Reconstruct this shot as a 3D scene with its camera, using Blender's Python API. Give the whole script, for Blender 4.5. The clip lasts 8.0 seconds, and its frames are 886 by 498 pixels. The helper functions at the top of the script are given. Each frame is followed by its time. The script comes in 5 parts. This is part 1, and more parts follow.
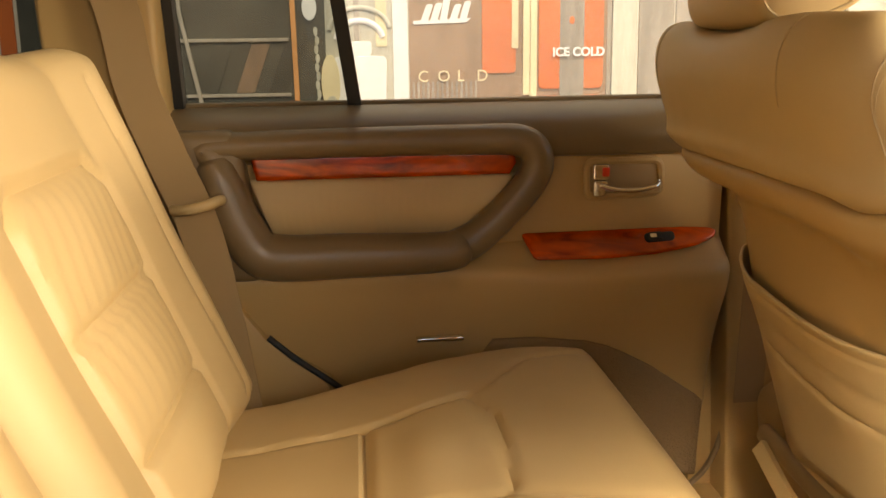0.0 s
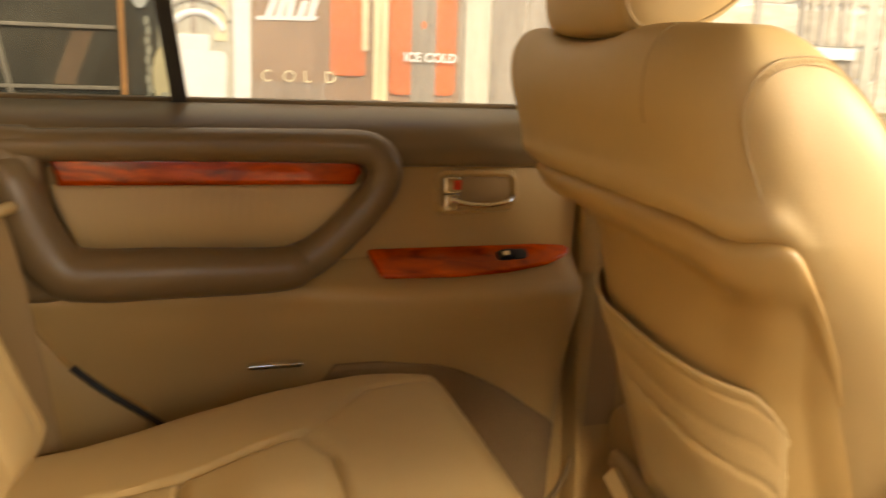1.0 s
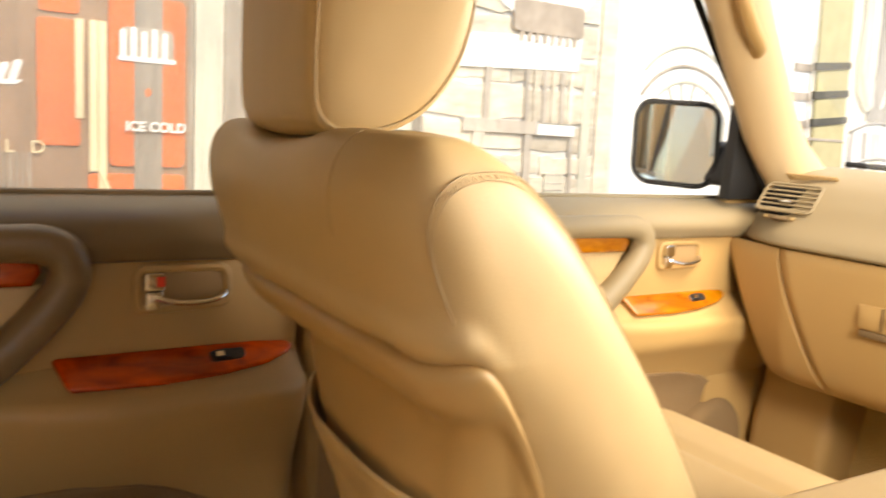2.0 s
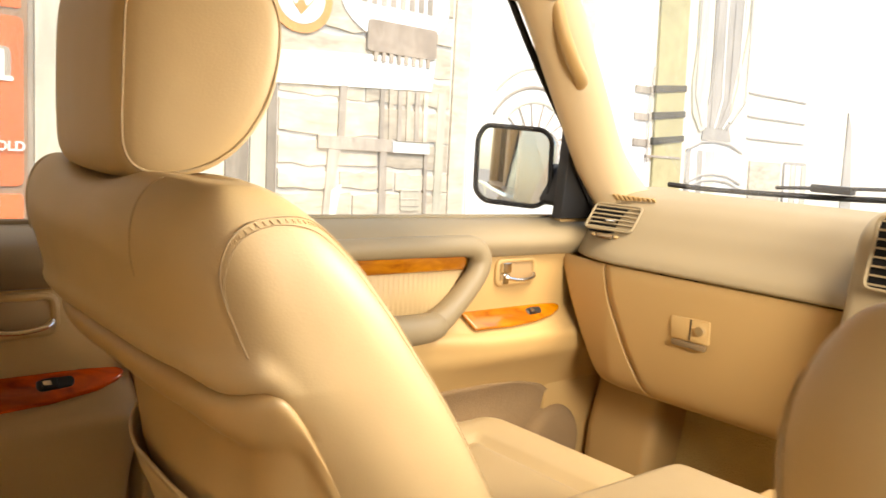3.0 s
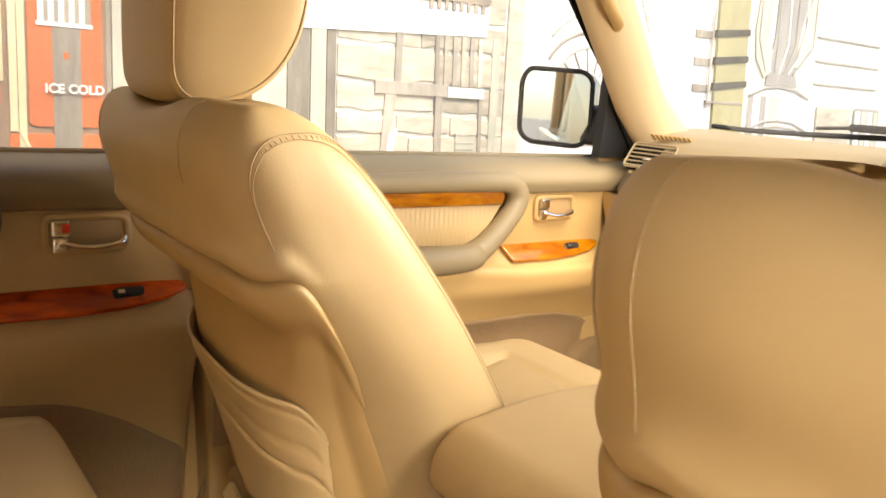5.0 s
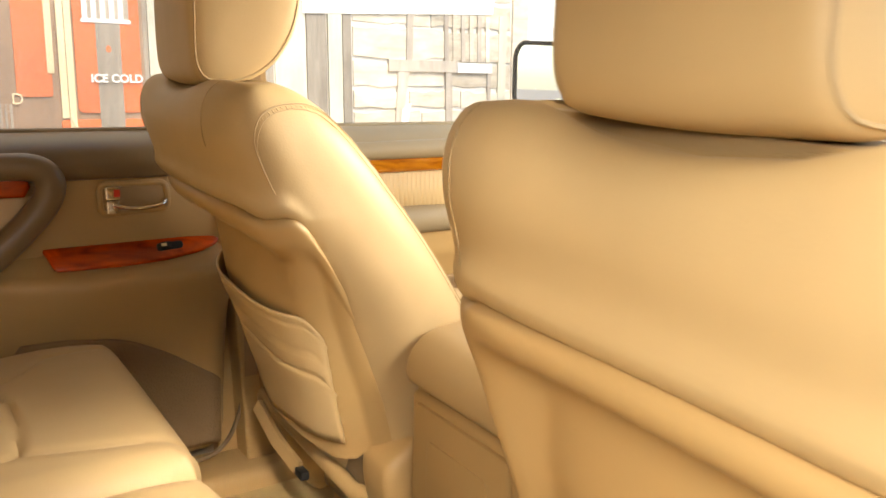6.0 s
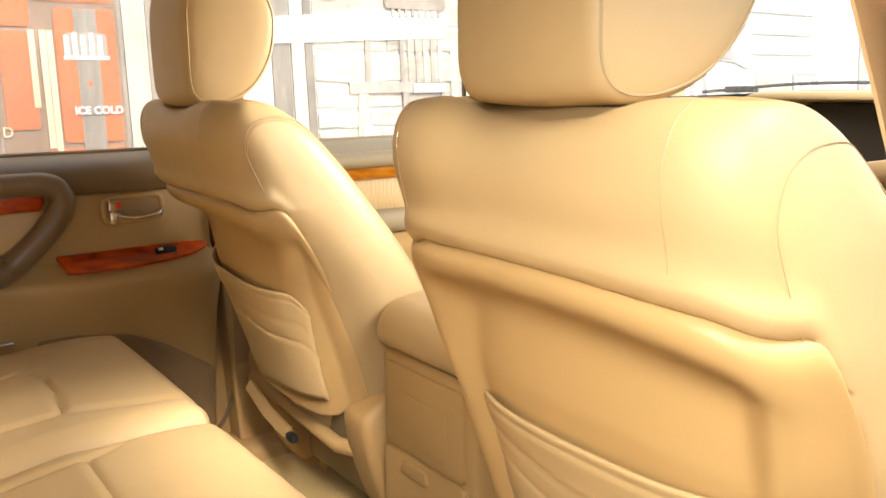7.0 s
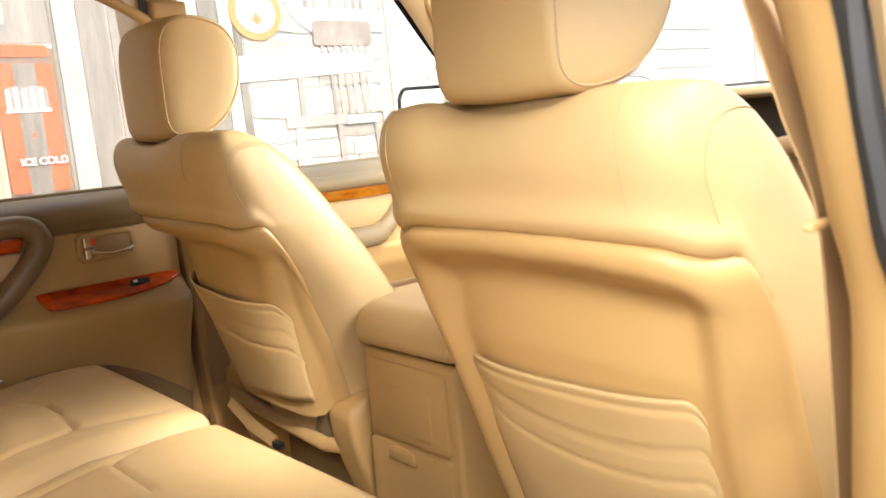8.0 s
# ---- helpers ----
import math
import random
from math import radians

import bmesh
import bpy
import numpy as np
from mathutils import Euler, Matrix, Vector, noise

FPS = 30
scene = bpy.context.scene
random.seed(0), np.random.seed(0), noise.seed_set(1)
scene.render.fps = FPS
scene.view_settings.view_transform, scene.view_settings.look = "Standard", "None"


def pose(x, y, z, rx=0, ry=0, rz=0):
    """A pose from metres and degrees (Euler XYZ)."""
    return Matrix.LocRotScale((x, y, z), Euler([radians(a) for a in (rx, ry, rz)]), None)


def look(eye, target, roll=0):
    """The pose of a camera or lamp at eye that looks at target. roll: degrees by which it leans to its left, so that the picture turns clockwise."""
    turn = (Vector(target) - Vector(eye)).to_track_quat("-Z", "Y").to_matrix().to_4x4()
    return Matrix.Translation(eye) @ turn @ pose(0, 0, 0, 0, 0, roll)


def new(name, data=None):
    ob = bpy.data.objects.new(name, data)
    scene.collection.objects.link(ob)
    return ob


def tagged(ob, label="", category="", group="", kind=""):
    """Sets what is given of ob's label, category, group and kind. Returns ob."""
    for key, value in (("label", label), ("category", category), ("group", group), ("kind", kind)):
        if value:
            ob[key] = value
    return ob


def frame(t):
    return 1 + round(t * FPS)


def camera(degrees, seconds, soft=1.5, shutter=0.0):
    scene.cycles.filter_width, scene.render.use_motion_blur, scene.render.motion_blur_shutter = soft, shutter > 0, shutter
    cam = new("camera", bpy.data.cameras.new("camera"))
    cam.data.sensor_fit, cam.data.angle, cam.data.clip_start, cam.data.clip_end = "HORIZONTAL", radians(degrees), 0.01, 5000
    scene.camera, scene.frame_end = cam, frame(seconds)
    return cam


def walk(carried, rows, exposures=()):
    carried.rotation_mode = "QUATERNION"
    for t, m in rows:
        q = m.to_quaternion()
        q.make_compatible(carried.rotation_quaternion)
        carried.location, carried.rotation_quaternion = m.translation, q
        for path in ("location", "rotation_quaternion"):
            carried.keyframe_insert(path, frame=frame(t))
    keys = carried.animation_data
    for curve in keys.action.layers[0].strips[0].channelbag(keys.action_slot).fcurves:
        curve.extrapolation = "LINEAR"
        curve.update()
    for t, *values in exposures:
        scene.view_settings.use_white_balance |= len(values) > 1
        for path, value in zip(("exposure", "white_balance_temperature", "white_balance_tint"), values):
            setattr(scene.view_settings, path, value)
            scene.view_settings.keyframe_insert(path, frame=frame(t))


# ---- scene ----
cam = camera(56.5, 8.0, soft=1.55, shutter=0.5)
PATH = [
    (0, (-0.23, -0.433, 1.453), (-0.036, 1.52, 1.069), -1.1),
    (0.5, (-0.219, -0.366, 1.448), (0.036, 1.577, 1.051), -0.3),
    (1, (-0.203, -0.335, 1.45), (0.354, 1.582, 1.074), 1.5),
    (1.5, (-0.164, -0.29, 1.469), (0.676, 1.529, 1.17), 2.4),
    (2, (-0.12, -0.289, 1.49), (0.962, 1.404, 1.274), 2.2),
    (3.5, (-0.095, -0.421, 1.525), (1.239, 1.056, 1.334), 2.6),
    (4, (-0.083, -0.434, 1.516), (1.179, 1.101, 1.294), 3.0),
    (4.5, (-0.103, -0.449, 1.499), (1.111, 1.119, 1.242), 3.4),
    (6, (-0.183, -0.749, 1.49), (0.904, 0.891, 1.131), 0.2),
    (6.5, (-0.251, -0.897, 1.482), (0.864, 0.727, 1.136), -0.5),
    (7, (-0.307, -0.96, 1.467), (0.848, 0.644, 1.16), -2.3),
    (7.5, (-0.387, -0.981, 1.455), (0.849, 0.577, 1.245), -4.5),
    (8, (-0.45, -1.037, 1.439), (0.849, 0.465, 1.197), -6.5),
]
LEVEL = Matrix.Translation((0, 0.77, 1.30)) @ pose(0, 0, 0, -2.9) @ Matrix.Translation((0, -0.77, -1.30))
walk(cam, [(t, LEVEL @ look(eye, target, roll)) for t, eye, target, roll in PATH],
     exposures=[(t, 1.5 + e, k, 10) for t, e, k in ((0.0, -0.04, 8500), (0.5, 0.04, 9000), (1.0, 0.06, 9200), (2.0, 0.13, 7500), (3.5, 0.14, 7300), (4.5, 0.0, 7300), (6.0, 0.18, 7200), (8.0, 0.36, 6600))])

# ---- world, sun ----
world = bpy.data.worlds.new("sky")
scene.world = world
world.use_nodes = True
wn = world.node_tree.nodes
sky = wn.new("ShaderNodeTexSky")
sky.sky_type, sky.sun_disc = "NISHITA", False
sky.sun_elevation, sky.sun_rotation = radians(60), radians(166.5)
wn["Background"].inputs["Strength"].default_value = 0.15
world.node_tree.links.new(sky.outputs[0], wn["Background"].inputs["Color"])
sun = new("sun", bpy.data.lights.new("sun", "SUN"))
sun.data.energy, sun.data.angle, sun.data.color = 2.1, radians(30), (1.0, 0.9, 0.76)
sun.matrix_world = look((1.2, -5.0, 9.9), (0, 0, 1.0))


# added fill lamps for daylight, aimed in from the open rear doorway, the front side window and the windscreen
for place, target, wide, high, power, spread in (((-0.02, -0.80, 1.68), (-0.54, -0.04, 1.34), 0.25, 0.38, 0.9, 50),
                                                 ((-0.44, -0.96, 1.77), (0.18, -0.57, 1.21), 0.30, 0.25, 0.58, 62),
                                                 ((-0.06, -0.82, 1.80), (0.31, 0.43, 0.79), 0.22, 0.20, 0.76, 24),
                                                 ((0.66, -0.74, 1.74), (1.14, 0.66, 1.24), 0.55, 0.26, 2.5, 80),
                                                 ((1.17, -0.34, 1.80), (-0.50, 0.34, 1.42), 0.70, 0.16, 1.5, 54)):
    lamp = new("opening_fill", bpy.data.lights.new("opening_fill", "AREA"))
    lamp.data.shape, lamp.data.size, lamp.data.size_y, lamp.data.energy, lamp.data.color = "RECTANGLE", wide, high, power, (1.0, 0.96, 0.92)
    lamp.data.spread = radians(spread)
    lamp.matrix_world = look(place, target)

# ---- materials ----
def mat(name, colour, rough=0.5, metal=0.0, spread=0.12, grain=60.0, bump=0.15, stains=3.0, coat=0.0, dist=0.0008):
    """A surface with fine grain and broad wear, in metres."""
    m = bpy.data.materials.new(name)
    m.use_nodes = True
    nt = m.node_tree
    b = nt.nodes["Principled BSDF"]
    tc = nt.nodes.new("ShaderNodeTexCoord")
    fine = nt.nodes.new("ShaderNodeTexNoise")
    fine.inputs["Scale"].default_value, fine.inputs["Detail"].default_value = grain, 4
    wide = nt.nodes.new("ShaderNodeTexNoise")
    wide.inputs["Scale"].default_value, wide.inputs["Detail"].default_value = stains, 3
    for n in (fine, wide):
        nt.links.new(tc.outputs["Object"], n.inputs["Vector"])
    mix = nt.nodes.new("ShaderNodeMix")
    mix.data_type = "RGBA"
    c = Vector(colour)
    mix.inputs["A"].default_value = (*(c * (1 - spread)), 1)
    mix.inputs["B"].default_value = (*[min(1, v) for v in c * (1 + spread)], 1)
    add = nt.nodes.new("ShaderNodeMath")
    add.operation = "ADD"
    half = nt.nodes.new("ShaderNodeMath")
    half.operation, half.inputs[1].default_value = "MULTIPLY_ADD", 0.4
    nt.links.new(fine.outputs["Fac"], half.inputs[0])
    half.inputs[2].default_value = -0.2
    nt.links.new(half.outputs[0], add.inputs[0])
    nt.links.new(wide.outputs["Fac"], add.inputs[1])
    nt.links.new(add.outputs[0], mix.inputs["Factor"])
    nt.links.new(mix.outputs["Result"], b.inputs["Base Color"])
    b.inputs["Roughness"].default_value, b.inputs["Metallic"].default_value = rough, metal
    b.inputs["Coat Weight"].default_value = coat
    b.inputs["Coat Roughness"].default_value = 0.05
    if bump:
        bp = nt.nodes.new("ShaderNodeBump")
        bp.inputs["Strength"].default_value, bp.inputs["Distance"].default_value = bump, dist
        nt.links.new(fine.outputs["Fac"], bp.inputs["Height"])
        nt.links.new(bp.outputs["Normal"], b.inputs["Normal"])
    return m


def leather(name, colour, rough=0.46):
    """Grained hide: small cells as relief, slow change of tone."""
    m = mat(name, colour, rough, spread=0.07, grain=30, bump=0, stains=5)
    nt = m.node_tree
    tc = next(n for n in nt.nodes if n.type == "TEX_COORD")
    cells = nt.nodes.new("ShaderNodeTexVoronoi")
    cells.inputs["Scale"].default_value = 420
    nt.links.new(tc.outputs["Object"], cells.inputs["Vector"])
    folds = nt.nodes.new("ShaderNodeTexNoise")
    folds.inputs["Scale"].default_value = 9
    nt.links.new(tc.outputs["Object"], folds.inputs["Vector"])
    b1 = nt.nodes.new("ShaderNodeBump")
    b1.inputs["Strength"].default_value, b1.inputs["Distance"].default_value = 0.14, 0.0004
    nt.links.new(cells.outputs["Distance"], b1.inputs["Height"])
    b2 = nt.nodes.new("ShaderNodeBump")
    b2.inputs["Strength"].default_value, b2.inputs["Distance"].default_value = 0.5, 0.007
    nt.links.new(folds.outputs["Fac"], b2.inputs["Height"])
    nt.links.new(b1.outputs["Normal"], b2.inputs["Normal"])
    nt.links.new(b2.outputs["Normal"], nt.nodes["Principled BSDF"].inputs["Normal"])
    return m


def burl(name, dark, light):
    """Lacquered burl wood with dark figure along x."""
    m = mat(name, (0.5, 0.08, 0.0), 0.18, coat=0.8, bump=0, stains=8)
    nt = m.node_tree
    tc = next(n for n in nt.nodes if n.type == "TEX_COORD")
    mp = nt.nodes.new("ShaderNodeMapping")
    mp.inputs["Scale"].default_value = (9, 24, 34)
    n = nt.nodes.new("ShaderNodeTexNoise")
    n.inputs["Scale"].default_value, n.inputs["Detail"].default_value, n.inputs["Distortion"].default_value = 1.2, 6, 1.4
    r = nt.nodes.new("ShaderNodeValToRGB")
    e = r.color_ramp.elements
    e[0].position, e[0].color = 0.3, (*dark, 1)
    e[1].position, e[1].color = 0.7, (*light, 1)
    nt.links.new(tc.outputs["Object"], mp.inputs["Vector"])
    nt.links.new(mp.outputs["Vector"], n.inputs["Vector"])
    nt.links.new(n.outputs["Fac"], r.inputs["Fac"])
    nt.links.new(r.outputs["Color"], nt.nodes["Principled BSDF"].inputs["Base Color"])
    return m


def pane_material(name, tint, haze=0.0):
    """Clear sheet glass, seen as a thin pane; haze mixes in a pale film as veiling glare."""
    m = bpy.data.materials.new(name)
    m.use_nodes = True
    nt = m.node_tree
    nt.nodes.remove(nt.nodes["Principled BSDF"])
    clear, gloss, film = (nt.nodes.new("ShaderNodeBsdf" + k) for k in ("Transparent", "Glossy", "Translucent"))
    clear.inputs["Color"].default_value = (*tint, 1)
    gloss.inputs["Roughness"].default_value = 0.02
    film.inputs["Color"].default_value = (0.85, 0.82, 0.78, 1)
    lw = nt.nodes.new("ShaderNodeLayerWeight")
    lw.inputs["Blend"].default_value = 0.5
    steep = nt.nodes.new("ShaderNodeMath")
    steep.operation, steep.inputs[1].default_value = "POWER", 5.0
    nt.links.new(lw.outputs["Facing"], steep.inputs[0])
    fr = nt.nodes.new("ShaderNodeMath")
    fr.operation, fr.inputs[1].default_value, fr.inputs[2].default_value = "MULTIPLY_ADD", 0.6, 0.03
    nt.links.new(steep.outputs[0], fr.inputs[0])
    m1, m2 = nt.nodes.new("ShaderNodeMixShader"), nt.nodes.new("ShaderNodeMixShader")
    m1.inputs[0].default_value = haze
    nt.links.new(clear.outputs[0], m1.inputs[1])
    nt.links.new(film.outputs[0], m1.inputs[2])
    nt.links.new(fr.outputs[0], m2.inputs[0])
    nt.links.new(m1.outputs[0], m2.inputs[1])
    nt.links.new(gloss.outputs[0], m2.inputs[2])
    nt.links.new(m2.outputs[0], nt.nodes["Material Output"].inputs["Surface"])
    return m


CREAM = leather("cream_leather", (0.52, 0.362, 0.168), 0.52)
HIDE_SEAM = mat("seam_thread", (0.43, 0.31, 0.155), 0.6, bump=0)
PALE_TRIM = mat("pale_trim_plastic", (0.54, 0.40, 0.225), 0.55, grain=400, bump=0.2, dist=0.0004, spread=0.06)
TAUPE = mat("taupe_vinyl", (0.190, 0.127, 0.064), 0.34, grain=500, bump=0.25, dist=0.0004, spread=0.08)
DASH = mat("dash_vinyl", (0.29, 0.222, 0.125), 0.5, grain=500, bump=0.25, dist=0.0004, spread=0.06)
BEIGE = mat("beige_plastic", (0.46, 0.292, 0.112), 0.5, grain=500, bump=0.2, dist=0.0004, spread=0.06)
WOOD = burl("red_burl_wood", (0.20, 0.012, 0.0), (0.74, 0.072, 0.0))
# the same burl for the front door, its brighter light put into the colour
LIT_WOOD = burl("lit_amber_burl_wood", (0.25, 0.065, 0.002), (0.50, 0.175, 0.006))
CHROME = mat("chrome", (0.82, 0.8, 0.76), 0.12, 1.0, bump=0, spread=0.03)
BLACK = mat("black_plastic", (0.012, 0.011, 0.01), 0.5, grain=300, bump=0.1, spread=0.2)
RUBBER = mat("black_rubber", (0.010, 0.009, 0.008), 0.65, grain=200, spread=0.2)
PAINT = mat("black_paint", (0.01, 0.01, 0.011), 0.12, coat=1.0, bump=0)
CARPET = mat("tan_carpet", (0.52, 0.37, 0.15), 0.95, grain=260, bump=0.9, dist=0.004, spread=0.22, stains=7)
# brown door carpet, darkened in colour for the shade under the shelf
KICK = mat("shaded_brown_carpet", (0.26, 0.165, 0.078), 0.95, grain=260, bump=0.8, dist=0.003, spread=0.2, stains=7)
CLOTH = mat("headliner_cloth", (0.45, 0.37, 0.27), 0.9, grain=400, bump=0.4, spread=0.05)
BELT = mat("belt_webbing", (0.34, 0.215, 0.095), 0.7, grain=700, bump=0.4, spread=0.08)
BODY = mat("champagne_paint", (0.50, 0.42, 0.29), 0.25, 0.3, coat=1.0, bump=0)
MATT = mat("matt_black_plastic", (0.010, 0.009, 0.008), 0.7, grain=300, bump=0.1, spread=0.2)
MATT.node_tree.nodes["Principled BSDF"].inputs["Specular IOR Level"].default_value = 0.2
RED = mat("red_mark", (0.7, 0.05, 0.02), 0.4, bump=0)
# rear door pane carries the glare veil as haze, the front ones little
GLASS = pane_material("window_glass", (0.93, 0.95, 0.93), 0.24)
CLEAR = pane_material("faint_haze_glass", (0.93, 0.95, 0.93), 0.05)
SCREEN = pane_material("windscreen_glass", (0.93, 0.95, 0.93), 0.05)
REAR_DIM = pane_material("dimming_glass", (0.12, 0.13, 0.12), 0.0)
TINTED = pane_material("tinted_glass", (0.40, 0.42, 0.38), 0.02)
MIRROR = mat("mirror_silver", (0.9, 0.9, 0.9), 0.02, 1.0, bump=0, spread=0.0)


# ---- mesh helpers ----
def part(name, bm, material, parent=None, label="", smooth=True):
    """Links a bmesh as one mesh object under a thing or a part."""
    me = bpy.data.meshes.new(name)
    bmesh.ops.recalc_face_normals(bm, faces=bm.faces[:])
    bm.to_mesh(me)
    bm.free()
    me.materials.append(material)
    if smooth:
        me.shade_smooth()
        me.set_sharp_from_angle(angle=radians(42))
    ob = new(name, me)
    if parent:
        ob.parent = parent
    return tagged(ob, label)


def thing(name, label, category, m=None, group="", kind=""):
    ob = new(name)
    if m is not None:
        ob.matrix_world = m
    return tagged(ob, label, category, group, kind)


def sheet(points, wrap=False, caps=False):
    """A bmesh from a grid of points [row][column]; wrap closes the columns; caps closes the first and last row."""
    bm = bmesh.new()
    rows = [[bm.verts.new(p) for p in row] for row in points]
    n = len(rows[0])
    for a, b in zip(rows, rows[1:]):
        for i in range(n if wrap else n - 1):
            j = (i + 1) % n
            bm.faces.new((a[i], a[j], b[j], b[i]))
    if caps:
        bm.faces.new(rows[0])
        bm.faces.new(rows[-1])
    return bm


def box(x0, x1, y0, y1, z0, z1, bevel=0.004, seg=2):
    bm = bmesh.new()
    bmesh.ops.create_cube(bm, size=1, matrix=Matrix.Translation(((x0 + x1) / 2, (y0 + y1) / 2, (z0 + z1) / 2)) @ Matrix.Diagonal((x1 - x0, y1 - y0, z1 - z0, 1)))
    if bevel:
        bmesh.ops.bevel(bm, geom=bm.edges[:], offset=bevel, segments=seg, profile=0.5, affect="EDGES")
    return bm


def prism(poly, d0, d1, axis="y", bevel=0.004, seg=2, bm=None):
    """A slab: an outline in the plane across the axis, between two depths, with rounded edges."""
    bm = bm or bmesh.new()

    def place(p, d):
        return (p[0], d, p[1]) if axis == "y" else (d, p[0], p[1]) if axis == "x" else (p[0], p[1], d)

    a = [bm.verts.new(place(p, d0)) for p in poly]
    b = [bm.verts.new(place(p, d1)) for p in poly]
    made = [bm.faces.new(a), bm.faces.new(b[::-1])]
    for i in range(len(poly)):
        j = (i + 1) % len(poly)
        made.append(bm.faces.new((a[i], b[i], b[j], a[j])))
    if bevel:
        bmesh.ops.recalc_face_normals(bm, faces=made)
        edges = {e for f in made[:2] for e in f.edges}
        bmesh.ops.bevel(bm, geom=list(edges), offset=bevel, segments=seg, profile=0.5, affect="EDGES", clamp_overlap=True)
    return bm


def smooth_line(points, n=8, closed=False):
    """A rounded line through the points (Catmull-Rom)."""
    p = [Vector(q) for q in points]
    out = []
    count = len(p) if closed else len(p) - 1
    for i in range(count):
        if closed:
            a, b, c, d = p[i - 1], p[i], p[(i + 1) % len(p)], p[(i + 2) % len(p)]
        else:
            a, b, c, d = p[max(i - 1, 0)], p[i], p[i + 1], p[min(i + 2, len(p) - 1)]
        for k in range(n):
            t = k / n
            out.append(0.5 * (2 * b + (c - a) * t + (2 * a - 5 * b + 4 * c - d) * t * t + (3 * b - a - 3 * c + d) * t ** 3))
    if not closed:
        out.append(p[-1])
    return out


def tube(points, r, sides=8, closed=False, flat=1.0, up=(0, 0, 1), bm=None):
    """A bar along a line; r: radius, or one for each point; flat: its thickness along up, over r."""
    bm = bm or bmesh.new()
    p = [Vector(q) for q in points]
    n = len(p)
    rings = []
    for i, q in enumerate(p):
        d = (p[(i + 1) % n] - p[i - 1]) if closed else (p[min(i + 1, n - 1)] - p[max(i - 1, 0)])
        d.normalize()
        side = d.cross(Vector(up))
        if side.length < 1e-4:
            side = d.cross(Vector((0, 1, 0)))
        side.normalize()
        top = side.cross(d)
        rr = r[i] if isinstance(r, (list, tuple)) else r
        rings.append([bm.verts.new(q + side * rr * math.cos(a) + top * rr * flat * math.sin(a)) for a in (2 * math.pi * k / sides for k in range(sides))])
    for i in range(n if closed else n - 1):
        a, b = rings[i], rings[(i + 1) % n]
        for k in range(sides):
            bm.faces.new((a[k], a[(k + 1) % sides], b[(k + 1) % sides], b[k]))
    if not closed:
        bm.faces.new(rings[0])
        bm.faces.new(rings[-1])
    return bm


def ribbon(points, width, thick, across):
    """A strap along a line, its width along the direction across."""
    p = [Vector(q) for q in points]
    c = Vector(across).normalized()
    rows = []
    for i, q in enumerate(p):
        d = (p[min(i + 1, len(p) - 1)] - p[max(i - 1, 0)]).normalized()
        nrm = d.cross(c).normalized()
        w = nrm.cross(d).normalized()
        rows.append([q + w * sx * width / 2 + nrm * sz * thick / 2 for sx, sz in ((-1, -1), (1, -1), (1, 1), (-1, 1))])
    return sheet(rows, wrap=True, caps=True)


def line_distance(u, v, line):
    """Distance of grid places to a broken line."""
    best = np.full(np.shape(u), 9.0)
    for (ax, ay), (bx, by) in zip(line, line[1:]):
        dx, dy = bx - ax, by - ay
        t = np.clip(((u - ax) * dx + (v - ay) * dy) / (dx * dx + dy * dy + 1e-12), 0, 1)
        best = np.minimum(best, np.hypot(u - ax - t * dx, v - ay - t * dy))
    return best


def grooves(u, v, seams):
    """Depth cut by seams: (line, width, depth) each."""
    cut = np.zeros(np.shape(u))
    for line, width, depth in seams:
        cut = np.maximum(cut, depth * np.exp(-((line_distance(u, v, line) / width) ** 2)))
    return cut


def pad(u0, u1, v0, v1, radius, skirt, rise, n=70, corner=0.05, ball=False):
    """A stuffed pad: u and v across, height rise(u, v) in the middle, rounded over at its rim and closed below. Points are (u, v, h)."""
    s = np.sin(np.linspace(-1, 1, n) * math.pi / 2)
    s = 0.55 * s + 0.45 * np.linspace(-1, 1, n)
    S, T = np.meshgrid(s, s, indexing="ij")
    hu, hv = (u1 - u0) / 2, (v1 - v0) / 2
    # pull the square's corners in
    k = corner / min(hu, hv)
    pull = np.clip(np.abs(S) + np.abs(T) - (2 - k), 0, None) * 0.30
    U = (u0 + u1) / 2 + hu * (S - np.sign(S) * pull * 0.9)
    V = (v0 + v1) / 2 + hv * (T - np.sign(T) * pull * 0.9)
    edge = np.minimum(hu - np.abs(S) * hu, hv - np.abs(T) * hv)
    e = np.clip(edge, 0, radius)
    if ball:
        du, dv = np.clip(1 - hu * (1 - np.abs(S)) / radius, 0, 1), np.clip(1 - hv * (1 - np.abs(T)) / radius, 0, 1)
        e = radius * (1 - np.clip(np.hypot(du, dv), 0, 1))
    H = rise(U, V) - (radius - np.sqrt(np.maximum(radius ** 2 - (radius - e) ** 2, 0)))
    rows = [[(U[i, j], V[i, j], H[i, j]) for j in range(n)] for i in range(n)]
    bm = sheet(rows)
    vs = list(bm.verts)
    rim = [i * n for i in range(n)] + [(n - 1) * n + j for j in range(1, n)] + [i * n + n - 1 for i in range(n - 2, -1, -1)] + list(range(n - 2, 0, -1))
    rim = [vs[i] for i in rim]
    low = [bm.verts.new((v.co.x * 0.985 + 0.0075 * (u0 + u1), v.co.y * 0.985 + 0.0075 * (v0 + v1), -skirt)) for v in rim]
    for a in range(len(rim)):
        b = (a + 1) % len(rim)
        bm.faces.new((rim[a], rim[b], low[b], low[a]))
    bm.faces.new(low)
    return bm


def moved(bm, m):
    bmesh.ops.transform(bm, matrix=m, verts=bm.verts[:])
    return bm


